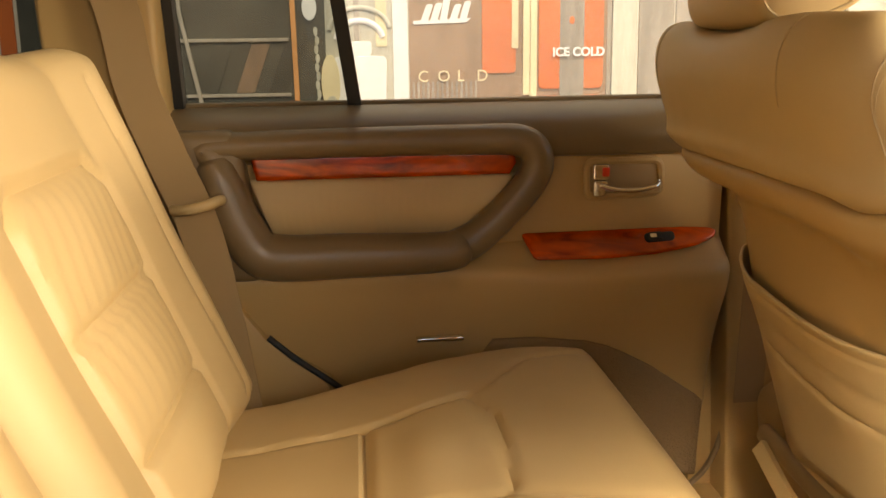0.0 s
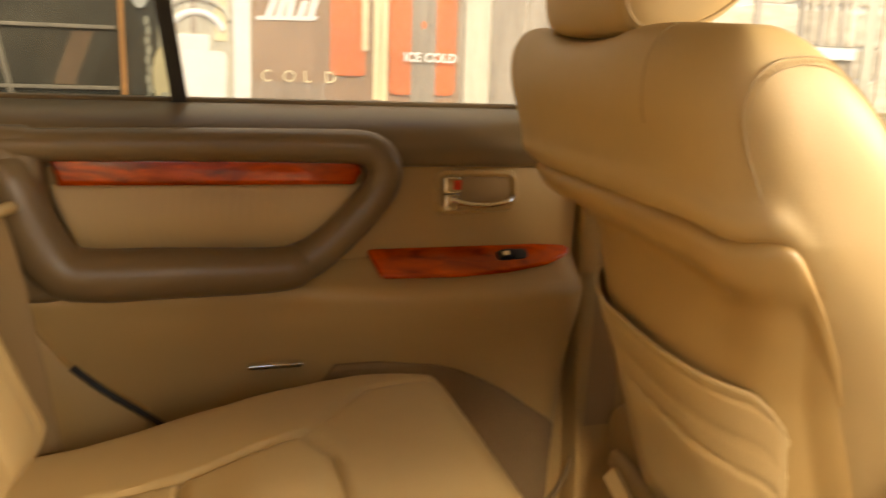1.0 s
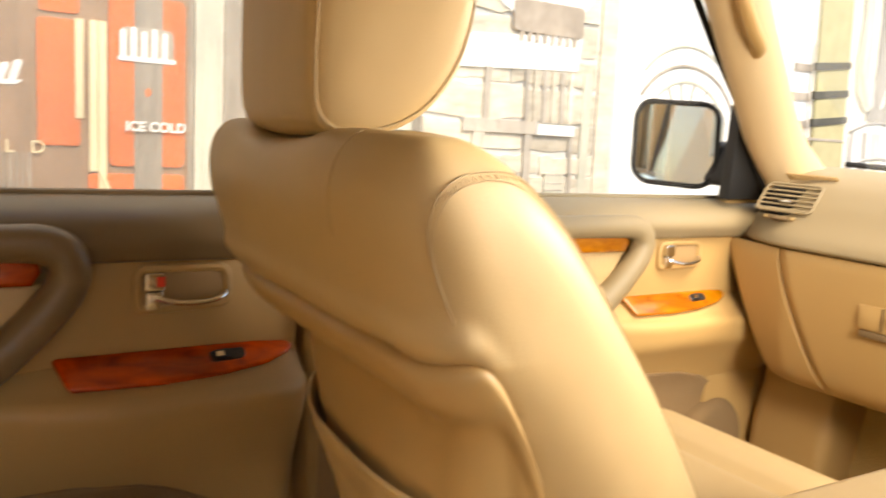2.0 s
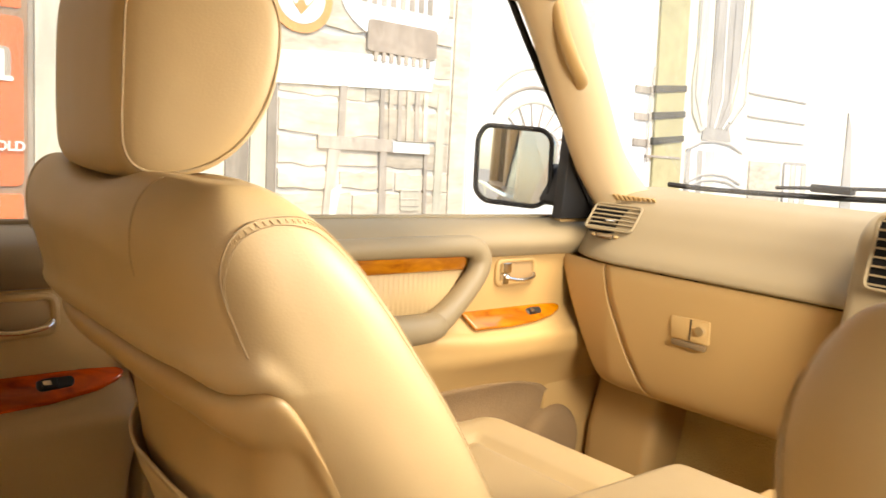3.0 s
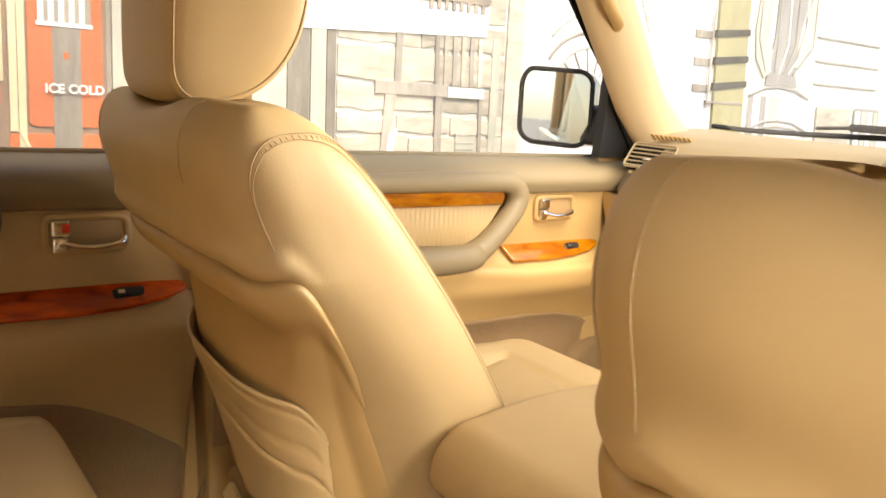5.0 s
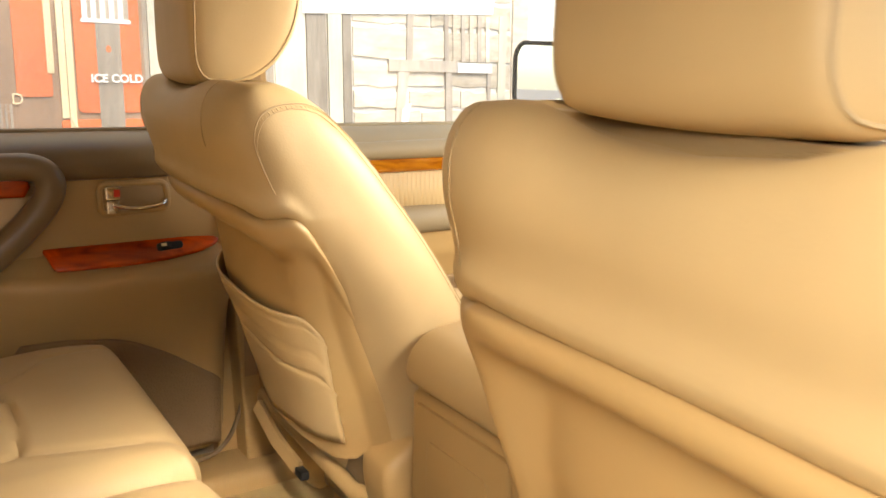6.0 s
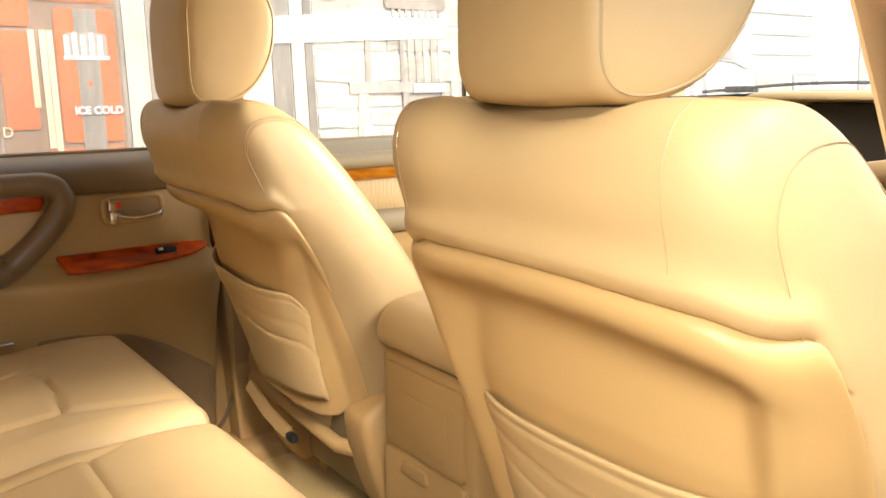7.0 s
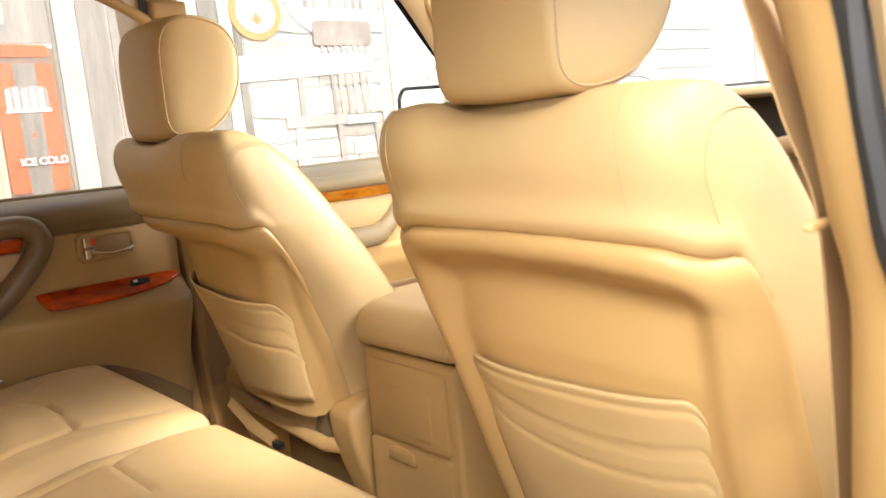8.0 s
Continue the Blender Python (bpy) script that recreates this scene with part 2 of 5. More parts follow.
def rounded(poly, r, n=5):
    """The outline with its corners rounded."""
    out = []
    p = [Vector(q) for q in poly]
    for i, q in enumerate(p):
        a, b = p[i - 1] - q, p[(i + 1) % len(p)] - q
        ra = min(r, a.length * 0.48, b.length * 0.48)
        s, e = q + a.normalized() * ra, q + b.normalized() * ra
        for k in range(n + 1):
            t = k / n
            out.append(tuple((1 - t) ** 2 * s + 2 * t * (1 - t) * q + t * t * e))
    return out


# ---- ground, wall ----
def big_sheet(x0, x1, y0, y1, z0, z1):
    return box(x0, x1, y0, y1, z0, z1, 0)


CONCRETE = mat("concrete", (0.24, 0.21, 0.17), 0.85, grain=18, bump=0.4, dist=0.004, spread=0.15, stains=0.8)
WALLPAINT = mat("whitewashed_wall", (0.78, 0.72, 0.62), 0.8, grain=25, bump=0.3, dist=0.003, spread=0.08, stains=1.2)
tagged(part("ground", big_sheet(-120, 120, -120, 120, -0.2, 0), CONCRETE, smooth=False), "pale worn concrete yard floor", "ground", kind="structure")
tagged(part("wall_mural", big_sheet(-6, 9, 1.94, 2.14, 0, 4.2), WALLPAINT, smooth=False), "whitewashed wall with a rustic shop-front picture in relief", "wall", kind="structure")
# last wall is added out of view to block low sky on the near side
tagged(part("wall_unseen", big_sheet(-20, 20, -9.2, -9.0, 0, 3.0), CONCRETE, smooth=False), "added plain wall out of view that blocks the low sky", "wall", kind="structure")


# ---- front seats ----
def seat_section(z):
    """Middle, half depth and half width of the backrest at the height z."""
    w = np.interp(z, [0.93, 1.1, 1.3, 1.385, 1.45, 1.54], [0.236, 0.258, 0.260, 0.2545, 0.250, 0.240])
    ahead = np.interp(z, [0.93, 1.0, 1.1, 1.231, 1.336, 1.428, 1.494, 1.54], [0.44, 0.42, 0.380, 0.302, 0.228, 0.156, 0.098, 0.060])
    back = -0.052 + 0.29 * (1.385 - z)
    inset = 0.0
    if z > 1.465:
        k = min(1, (z - 1.465) / 0.075)
        inset = 0.058 * (1 - math.sqrt(1 - k * k))
    return (ahead + back) / 2, (ahead - back) / 2 - inset, w - inset * 0.5


SLIM = {"k": 1.0, "out": 1.0, "in": 1.0, "door": 0.0}


def door_lean(y, z):
    """How far the door side of the passenger seat's rear curves forward."""
    return SLIM["door"] * np.interp(z, [1.0, 1.26, 1.34, 1.41], [0.042, 0.042, 0.024, 0.0]) * min(1.5, max(0, y / 0.123) ** 1.5)


def seat_skin(a, z, off=0.0):
    """A place on the backrest's skin: a is the angle round it (-90 degrees: rear middle), off: metres outside it."""
    xc, d, w = seat_section(z)
    c, s = math.cos(a), math.sin(a)
    ex, ey = (0.69, 0.55) if s < 0 and c > 0 else (0.62, 0.45) if s < 0 else (0.58, 0.42)
    narrow = np.interp(z, [0.93, 1.0, 1.1, 1.23, 1.38], [0.13, 0.12, 0.11, 0.09, 0.0]) * SLIM["k"]
    if c > 0:
        narrow += np.interp(z, [0.93, 1.1, 1.23, 1.34, 1.40, 1.47, 1.52], [0.15, 0.15, 0.14, 0.11, 0.08, 0.04, 0.0]) * SLIM["door"]
    narrow *= min(1, max(0, -s * 3.5)) ** 0.8
    y = (w + off) * (1 - narrow) * math.copysign(abs(c) ** ey, c)
    y = -0.16 + (y + 0.16) * SLIM["out"] if y < -0.16 else 0.16 + (y - 0.16) * SLIM["in"] if y > 0.16 else y
    return Vector((xc + (d + off) * math.copysign(abs(s) ** ex, s) + (door_lean(y, z) if s < 0 else 0), y, z))


def flank_place(x, z, side, off=0.0015):
    """The skin at x on one flank."""
    xc, d, w = seat_section(z)
    ex, ey = (0.69, 0.55) if x < xc and side > 0 else (0.62, 0.45) if x < xc else (0.58, 0.42)
    s = min(0.995, abs((x - xc) / d) ** (1 / ex))
    y = side * (w * math.sqrt(1 - s * s) ** ey + off)
    if y < -0.16:
        y = -0.16 + (y + 0.16) * SLIM["out"] - off * (1 - SLIM["out"])
    elif y > 0.16:
        y = 0.16 + (y - 0.16) * SLIM["in"] + off * (1 - SLIM["in"])
    return Vector((x, y, z))


SHELL_REACH = radians(82)


def shell_top(a, lift):
    """Height of the rear shell's upper edge at the angle a, and how far it has wrapped round the flank."""
    ang = abs((a + math.pi / 2 + math.pi) % (2 * math.pi) - math.pi)
    y0 = abs(seat_skin(a, 1.3).y)
    wrap = max(0, (min(ang, SHELL_REACH) - radians(64)) / (SHELL_REACH - radians(64)))
    return 1.394 + lift - 0.010 * min(1.1, y0 / 0.25) ** 2.0 - 0.13 * wrap ** 3.6 - 0.009 * math.exp(-((y0 - 0.200) / 0.022) ** 2), wrap


def top_shift(y, z, head, crown):
    """The top rises to soft shoulders and dips under the headrest."""
    return max(0, (z - 1.47) / 0.07) * (crown * math.exp(-((abs(y) - 0.135) / 0.06) ** 2) - 0.013 * math.exp(-((y - head) / 0.090) ** 4))


def front_seat(m, label, head, lift, slim, gape, sag, crown, outer):
    far = outer == 1
    SLIM["k"], SLIM["out"], SLIM["in"], SLIM["door"] = slim, outer, 0.76 if far else 1.0, 1.0 if far else 0.0
    seat = thing("front_seat", label, "car seat", m, group="front seats")
    # backrest: a loft of soft sections, rounded over at its top
    zs = list(np.linspace(0.93, 1.25, 24)) + list(np.linspace(1.257, 1.355, 15)) + list(np.linspace(1.360, 1.430, 30)) + list(np.linspace(1.436, 1.465, 4)) + [1.465 + 0.075 * math.sin(a) for a in np.linspace(0.12, math.pi / 2, 16)]
    rows = []
    for z in zs:
        row = []
        for i in range(112):
            a = 2 * math.pi * i / 112
            s = math.sin(a)
            edge, wrap = shell_top(a, lift)
            behind = min(1, max(0, (-0.20 - s) / 0.23))
            sunk = -0.060 / (1 + math.exp((z - edge + 0.006 + 0.024 * min(1, wrap * 2)) / 0.002)) * behind
            sunk += 0.006 * math.exp(-((z - edge - 0.014) / 0.014) ** 2) * behind
            x, y, _ = seat_skin(a, z, sunk)
            z2 = z + top_shift(y, z, head, crown)
            if s > 0:
                x -= 0.045 * math.exp(-(y / 0.14) ** 4) * min(1, (1.545 - z) / 0.15)
            x += 0.0018 * noise.noise((x * 7, y * 7, z * 7))
            row.append((x, y, z2))
        rows.append(row)
    backrest = part("backrest", sheet(rows, wrap=True, caps=True), CREAM, seat)
    # seams: one down each side of the rear, a double one round each flank
    for side in (-1, 1):
        line = []
        for z in ((1.395 + lift, 1.405 + lift, 1.415 + lift, 1.445, 1.46) if outer < 1 else (1.462, 1.47)) + (1.48, 1.498, 1.514, 1.526, 1.534, 1.538):
            xc, d, w = seat_section(z)
            rx, ry = (0.69, 0.55) if side > 0 else (0.62, 0.45)
            sy = 0.183 if side > 0 and not far else 0.150
            c = min(0.99, (sy / w) ** (1 / ry))
            x = xc - d * math.sqrt(1 - c * c) ** rx
            line.append((x + 0.0018 * noise.noise((x * 7, side * sy * 7, z * 7)), side * sy, z))
        line = [(x - 0.0003 - 0.0038 * math.exp(-((z - 1.405 - lift) / 0.016) ** 2), y, z + top_shift(y, z, head, crown)) for x, y, z in line]
        part("rear_seam", tube(smooth_line(line, 3), 0.0007 if far or side < 0 else 0.0005, 6, up=(0, 1, 0)), HIDE_SEAM, backrest)
        if side > 0 and outer == 1:
            continue
        for off, rad in ((0.0, 0.0007), (0.0075, 0.0004)) if side > 0 or far else ((0.0, 0.0004),):
            curve = [(-0.012, 1.400), (-0.034, 1.450), (-0.041, 1.478), (-0.034, 1.503), (-0.014, 1.516), (0.018, 1.519), (0.046, 1.513), (0.068, 1.498), (0.086, 1.480), (0.115, 1.448), (0.153, 1.402), (0.198, 1.345), (0.250, 1.27), (0.300, 1.19), (0.332, 1.13)]
            curve = [(p.x, p.y) for p in smooth_line([(x, z, 0) for x, z in curve], 5)]
            curve = [flank_place(x + off * (0.4 if x < 0 else -0.8), z - off * 0.8, side, 0.0014) for x, z in curve]
            part("flank_seam", tube(curve, rad, 6, up=(0, 1, 0)), HIDE_SEAM, backrest)
        if side * m.translation.y > 0:
            continue
        # short cross stitches under the upper bow of the seam
        bow = [(-0.034, 1.503), (-0.014, 1.516), (0.018, 1.519), (0.046, 1.513), (0.068, 1.498), (0.086, 1.480)]
        bow = [(p.x, p.y) for p in smooth_line([(x, z, 0) for x, z in bow], 5)]
        ticks = bmesh.new()
        for (x, z), (x2, z2) in zip(bow, bow[1:]):
            tube([flank_place(x, z - 0.0020, side, 0.0008), flank_place(x * 0.6 + x2 * 0.4, z - 0.0050, side, 0.0003)], 0.00045, 5, up=(0, 1, 0), bm=ticks)
        part("cross_stitches", ticks, CREAM, backrest)
    # hard rear shell: raised rim, sunk field, wrapped round the flanks
    reach = SHELL_REACH
    drift, soft = (-0.022, 0.012) if far else (0.0, 0.005)
    n = 96
    rows = []
    for j in range(64):
        row = []
        for i in range(n):
            t = -1 + 2 * i / (n - 1)
            ang = reach * math.copysign(abs(t) ** 0.8, t)
            a = -math.pi / 2 + ang
            y0 = seat_skin(a, 1.3).y
            top, wrap = shell_top(a, lift)
            low = 1.022 - 0.022 * min(1, abs(y0) / 0.2) ** 3 + 0.03 * wrap
            z = top - (top - low) * (j / 63) ** 1.5
            below = top - z
            inward = min(below, (reach - abs(ang)) * 0.16)
            lip = 0.013 * (1 - math.exp(-inward / 0.006))
            hollow = 1 / (1 + math.exp((abs(y0 - drift) - 0.186) / soft)) / (1 + math.exp(-(below - 0.036 - 0.008 * (abs(y0) / 0.17) ** 2) / 0.0055))
            hollow *= 1 - 0.35 * min(1, max(0, (below - 0.045) / 0.09))
            off = -0.004 + lip - 0.046 * hollow
            x, y, _ = seat_skin(a, z, off)
            row.append((x, y, z))
        rows.append(row)
    shell = part("back_shell", sheet(rows), BEIGE, seat, "beige moulded seat-back shell")
    # map pocket: a loose sheet whose mouth sags
    n, rows = 60, []
    for j in range(44):
        row = []
        for i in range(n):
            t = -1 + 2 * i / (n - 1)
            k = abs(t)
            mouth = 1.228 + lift + sag * (k ** 2.0 - 1) + (0.027 + 0.018 * t if far else 0.006 - 0.005 * t) - (0.006 if far and t > 0 else 0.030) * max(0, (k - 0.88) / 0.12) ** 2.5
            foot = 1.034 - 0.012 * t - 0.006 * k ** 2
            z = foot + (mouth - foot) * (j / 43) ** 0.7
            xc, d, w = seat_section(z)
            y = (-0.042 if far else 0.002) + (0.165 if far else 0.164) * t * (1 - np.interp(z, [0.93, 1.0, 1.1, 1.2], [0.16, 0.13, 0.06, 0.0]))
            c = min(0.99, (abs(y) * 1.14 / w) ** (1 / 0.45))
            x = xc - (d - 0.032) * math.sqrt(1 - c * c) ** 0.62 + door_lean(y, z)
            down = mouth - z
            x -= 0.006 + gape * (1 - k ** 4) * math.exp(-down / 0.12)
            for depth, deep in ((0.040, 0.0016), (0.047, 0.0012), (0.078, 0.0030 * (gape - 0.006) / 0.008)):
                x += deep * math.exp(-((down - depth - (0.008 if far else 0.020) * (1 - k * k) + 0.010 * t) / 0.0030) ** 2)
            x += 0.0022 * math.exp(-((down - 0.012) / 0.003) ** 2)
            x += 0.0034 * noise.noise((y * 5, z * 20, 3.1)) * (0.3 + 0.7 * math.exp(-down / 0.09))
            row.append((x, y, z))
        rows.append(row)
    pocket = part("map_pocket", sheet(rows), CREAM, seat, "sagging cream map pocket")
    pocket.modifiers.new("thickness", "SOLIDIFY").thickness = 0.0035
    # headrest: a side outline carried across a width that grows towards its front
    outline = [(-0.060, 1.650), (-0.059, 1.585), (-0.055, 1.552), (-0.041, 1.536), (-0.012, 1.534), (0.022, 1.545), (0.050, 1.568), (0.072, 1.605), (0.082, 1.648), (0.079, 1.690), (0.058, 1.724),
               (0.020, 1.741), (-0.017, 1.742), (-0.045, 1.725), (-0.057, 1.692)]
    loop = smooth_line([Vector((x, 0, z)) for x, z in outline], 5, True)
    mid = Vector((0.010, 0, 1.64))
    ends = [(-1.02, 0.058), (-1.02, 0.040), (-1.01, 0.020), (-0.995, 0.010), (-0.97, 0.004), (-0.93, 0.0005)]
    across = ends + [(t, -0.004 * (1 - t * t)) for t in np.linspace(-0.85, 0.85, 15)] + [(-t, k) for t, k in ends[::-1]]

    def headrest_width(x):
        return (0.088 if outer == 1 else 0.084) + 0.034 * min(1, max(0, (x + 0.058) / 0.13)) ** 0.8

    rows = []
    for t, inset in across:
        row = []
        for p in loop:
            d = p - mid
            q = mid + d * (1 - min(0.75, inset / d.length))
            row.append((q.x, head + t * headrest_width(q.x), q.z + lift * 0.35))
        rows.append(row)
    headrest = part("headrest", sheet(rows, wrap=True, caps=True), CREAM, seat)
    for side in (-1, 1):
        pipe = []
        for p in loop:
            q = mid + (p - mid) * (1 - 0.0062 / (p - mid).length)
            pipe.append((q.x, head + side * headrest_width(q.x) * 0.985, q.z + lift * 0.35))
        part("piping", tube(pipe, 0.0013, 6, True, up=(0, 1, 0)), HIDE_SEAM, headrest)
        part("headrest_post", tube([(0.010, head + side * 0.056, 1.50), (0.008, head + side * 0.056, 1.56)], 0.0065, 12), CHROME, seat)
        part("post_collar", moved(tube([(0, 0, 0), (0, 0, 0.014), (0, 0, 0.018)], [0.024, 0.021, 0.017], 20), Matrix.Translation((0.004, head + side * 0.056, 1.522))), BEIGE, seat)
    # cushion
    seams = [([(0.33, -0.15), (0.62, -0.15)], 0.008, 0.008), ([(0.33, 0.15), (0.62, 0.15)], 0.008, 0.008), ([(0.62, -0.15), (0.62, 0.15)], 0.008, 0.008)]

    def rise(u, v):
        t = np.clip((np.abs(v) - 0.13) / 0.08, 0, 1)
        front = np.clip((u - 0.50) / 0.18, 0, 1)
        front = front * front * (3 - 2 * front)
        bolster = 0.042 * (t * t * (3 - 2 * t) * (1 - front) + 0.72 * front)
        return 1.064 + 0.05 * (u - 0.3) + bolster - grooves(u, v, seams)

    part("cushion", pad(0.28, 0.770, -0.275, 0.275, 0.095, -0.86, rise, 80, 0.08, True), CREAM, seat)
    part("seat_base", box(0.24, 0.74, -0.20, 0.20, 0.76, 0.865, 0.02, 3), TAUPE, seat)
    for side in (-1, 1):
        part("seat_rail", box(0.27, 0.80, side * 0.17 - 0.02, side * 0.17 + 0.02, 0.66, 0.762, 0.005), BEIGE, seat)
        cover = smooth_line([(0.138, 0.995, 0), (0.165, 1.030, 0), (0.22, 1.052, 0), (0.30, 1.035, 0), (0.34, 0.97, 0), (0.33, 0.84, 0), (0.255, 0.760, 0), (0.212, 0.772, 0), (0.160, 0.89, 0)], 5, True)
        part("hinge_cover", prism([(p.x, p.y) for p in cover], side * 0.165, side * 0.250, "y", 0.030, 5), BEIGE, seat, "beige hinge cover")
    part("rear_cross_bar", tube([(0.172, -0.20, 0.930), (0.140, -0.15, 0.933), (0.128, 0.19, 0.968)], 0.012, 12, flat=1.3), BEIGE, seat)
    # taupe plate put in as the shade of the gap below the pocket
    part("gap_shade", box(0.150, 0.165, -0.17, 0.17, 0.935, 1.04, 0.004), TAUPE, seat)
    part("recline_strap", ribbon([(0.108, 0.165, 0.962), (0.112, 0.09, 0.925), (0.119, 0.01, 0.904)], 0.023, 0.009, (0.2, 0.3, 0.9)), BEIGE, seat, "beige hanging trim strip")
    part("strap_clip", box(0.112, 0.128, -0.016, 0.014, 0.892, 0.908, 0.004), BLACK, seat, "black plastic clip")
    return seat


front_seat(pose(0.210, 0.4265, -0.006), "cream leather front passenger seat with headrest and sagging rear map pocket", 0.022, 0.0, 2.2, 0.016, 0.002, 0.003, 1.0)
front_seat(pose(0.175, -0.480, 0.0, 0, 0, -3), "cream leather driver seat with headrest and rear map pocket", 0.012, 0.022, 1.0, 0.011, 0.008, 0.006, 0.62)


# ---- rear bench ----
def wrinkle(u, v, scale, depth, seed):
    out = np.zeros(np.shape(u))
    for i in np.ndindex(*np.shape(u)):
        out[i] = noise.noise((u[i] * scale[0], v[i] * scale[1], seed))
    return depth * out


def stitches(seams, place, parent, u0, u1, v0, v1):
    """A fine thread laid into each seam."""
    for line, width, depth in seams:
        fine = []
        for (a, b), (c, d) in zip(line, line[1:]):
            n = max(2, int(math.hypot(c - a, d - b) / 0.012))
            fine += [(a + (c - a) * k / n, b + (d - b) * k / n) for k in range(n)]
        fine = [place(u, v) for u, v in fine if u0 < u < u1 and v0 < v < v1]
        if len(fine) < 3:
            continue
        part("stitch_line", tube(fine, 0.0008, 5, up=(0.3, 0.2, 1)), HIDE_SEAM, parent)


def rear_cushion(y0, y1, seams, mid, label, taper):
    seat = thing("rear_seat_cushion", label, "car seat", group="rear bench")

    def rise(u, v):
        z = 1.100 - 0.040 * np.clip((-0.12 - u) / 0.3, 0, 1) + 0.004 * np.cos((v - mid) * 5)
        z = z + 0.009 * np.exp(-((u + 0.165) / 0.075) ** 2 - ((v - mid) / 0.10) ** 2) + 0.006 * np.exp(-((u + 0.34) / 0.08) ** 2 - ((v - mid) / 0.10) ** 2)
        z = z + wrinkle(u, v, (16, 5), 0.005, 2.0) * np.exp(-((u + 0.17) / 0.12) ** 2)
        return z - grooves(u, v, seams) - 0.012 * np.clip((u - 0.0) / 0.1, 0, 1) ** 2

    bm = pad(-0.47, 0.102, y0, y1, 0.045, -0.80, rise, 96)
    for p in bm.verts:
        k = max(0.0, (p.co.y - y0) / (y1 - y0))
        p.co.y -= taper * k * min(1, max(0, (-0.02 - p.co.x) / 0.32))
    cushion = part("cushion", bm, CREAM, seat)

    def on_top(u, v):
        k = max(0.0, (v - y0) / (y1 - y0))
        return (u, v - taper * k * min(1, max(0, (-0.02 - u) / 0.32)), float(rise(np.array([[u]]), np.array([[v]]))[0, 0]) - 0.0001)

    stitches(seams, on_top, cushion, -0.40, 0.05, y0 + 0.05, y1 - 0.05)
    part("cushion_base", box(-0.42, 0.05, y0 + 0.03, y1 - 0.16, 0.66, 0.81, 0.01), BEIGE, seat)
    return seat


right_seams = [([(-0.46, 0.27), (-0.10, 0.27), (-0.092, 0.285), (-0.088, 0.445), (-0.109, 0.505), (-0.236, 0.48), (-0.46, 0.50)], 0.005, 0.008), ([(-0.235, 0.27), (-0.235, 0.48)], 0.004, 0.007),
               ([(-0.109, 0.505), (-0.025, 0.60), (0.09, 0.635)], 0.0035, 0.004), ([(-0.095, 0.27), (0.0, 0.245), (0.10, 0.235)], 0.012, 0.004)]
rear_cushion(0.170, 0.682, right_seams, 0.375, "cream leather rear cushion with stitched panels, beside the window door", 0.085)
left_seams = [([(-0.46, -0.46), (-0.10, -0.46), (-0.085, -0.44), (-0.085, -0.20), (-0.10, -0.18), (-0.46, -0.18)], 0.005, 0.008), ([(-0.235, -0.46), (-0.235, -0.18)], 0.004, 0.007),
              ([(-0.10, 0.10), (-0.46, 0.10)], 0.004, 0.006), ([(-0.10, -0.05), (-0.10, 0.10), (-0.04, 0.13)], 0.004, 0.006), ([(-0.10, -0.05), (-0.46, -0.05)], 0.004, 0.006)]
rear_cushion(-0.66, 0.164, left_seams, -0.32, "wide cream leather rear cushion with stitched panels", 0.0)


def rear_back(y0, y1, label):
    seat = thing("rear_bench_seat", label, "car seat", group="rear bench")
    lean = math.atan(0.385)
    mid = (y0 + y1) / 2
    a, b = mid - 0.125, mid + 0.125
    # u runs up the backrest from its foot, v across
    seams = [([(0.03, a), (0.34, a), (0.37, a + 0.03), (0.37, b - 0.03), (0.34, b), (0.03, b)], 0.006, 0.010), ([(0.235, a), (0.235, b)], 0.005, 0.008), ([(0.115, a), (0.115, b)], 0.005, 0.008),
             ([(0.0, y1 - 0.06), (0.45, y1 - 0.07)], 0.004, 0.004)]

    def rise(u, v):
        inner = np.clip(1 - np.abs(v - mid) / 0.125, 0, 1)
        puff = 0.012 * np.sqrt(inner) * np.abs(np.sin(np.clip((u - 0.0) / 0.12, 0, 3.1) * math.pi)) ** 0.4
        bolster = 0.02 * np.clip((np.abs(v - mid) - 0.13) / 0.08, 0, 1)
        ruche = 0.0007 * np.sin(v * 260 + 3 * np.sin(u * 30)) * (inner > 0.05) * np.clip(np.sin((u - 0.115) / 0.255 * math.pi), 0, 1) ** 0.3
        return 0.10 + puff + bolster + ruche - grooves(u, v, seams) + wrinkle(u, v, (7, 11), 0.003, 5.0)

    bm = pad(0.0, 0.50, y0, y1, 0.05, 0.03, rise, 90)
    turn = Matrix(((-math.sin(lean), 0, math.cos(lean), 0), (0, 1, 0, 0), (math.cos(lean), 0, math.sin(lean), 0), (0, 0, 0, 1)))
    stand = Matrix.Translation((-0.475, 0, 1.02)) @ turn
    backrest = part("backrest", moved(bm, stand), CREAM, seat)
    stitches(seams, lambda u, v: stand @ Vector((u, v, float(rise(np.array([[u]]), np.array([[v]]))[0, 0]) - 0.0001)), backrest, 0.06, 0.44, y0 + 0.05, y1 - 0.05)
    return seat


rear_back(0.10, 0.625, "cream leather rear backrest with ruched panels and side bolster")
rear_back(-0.66, 0.095, "cream leather rear backrest, wide section of the bench")

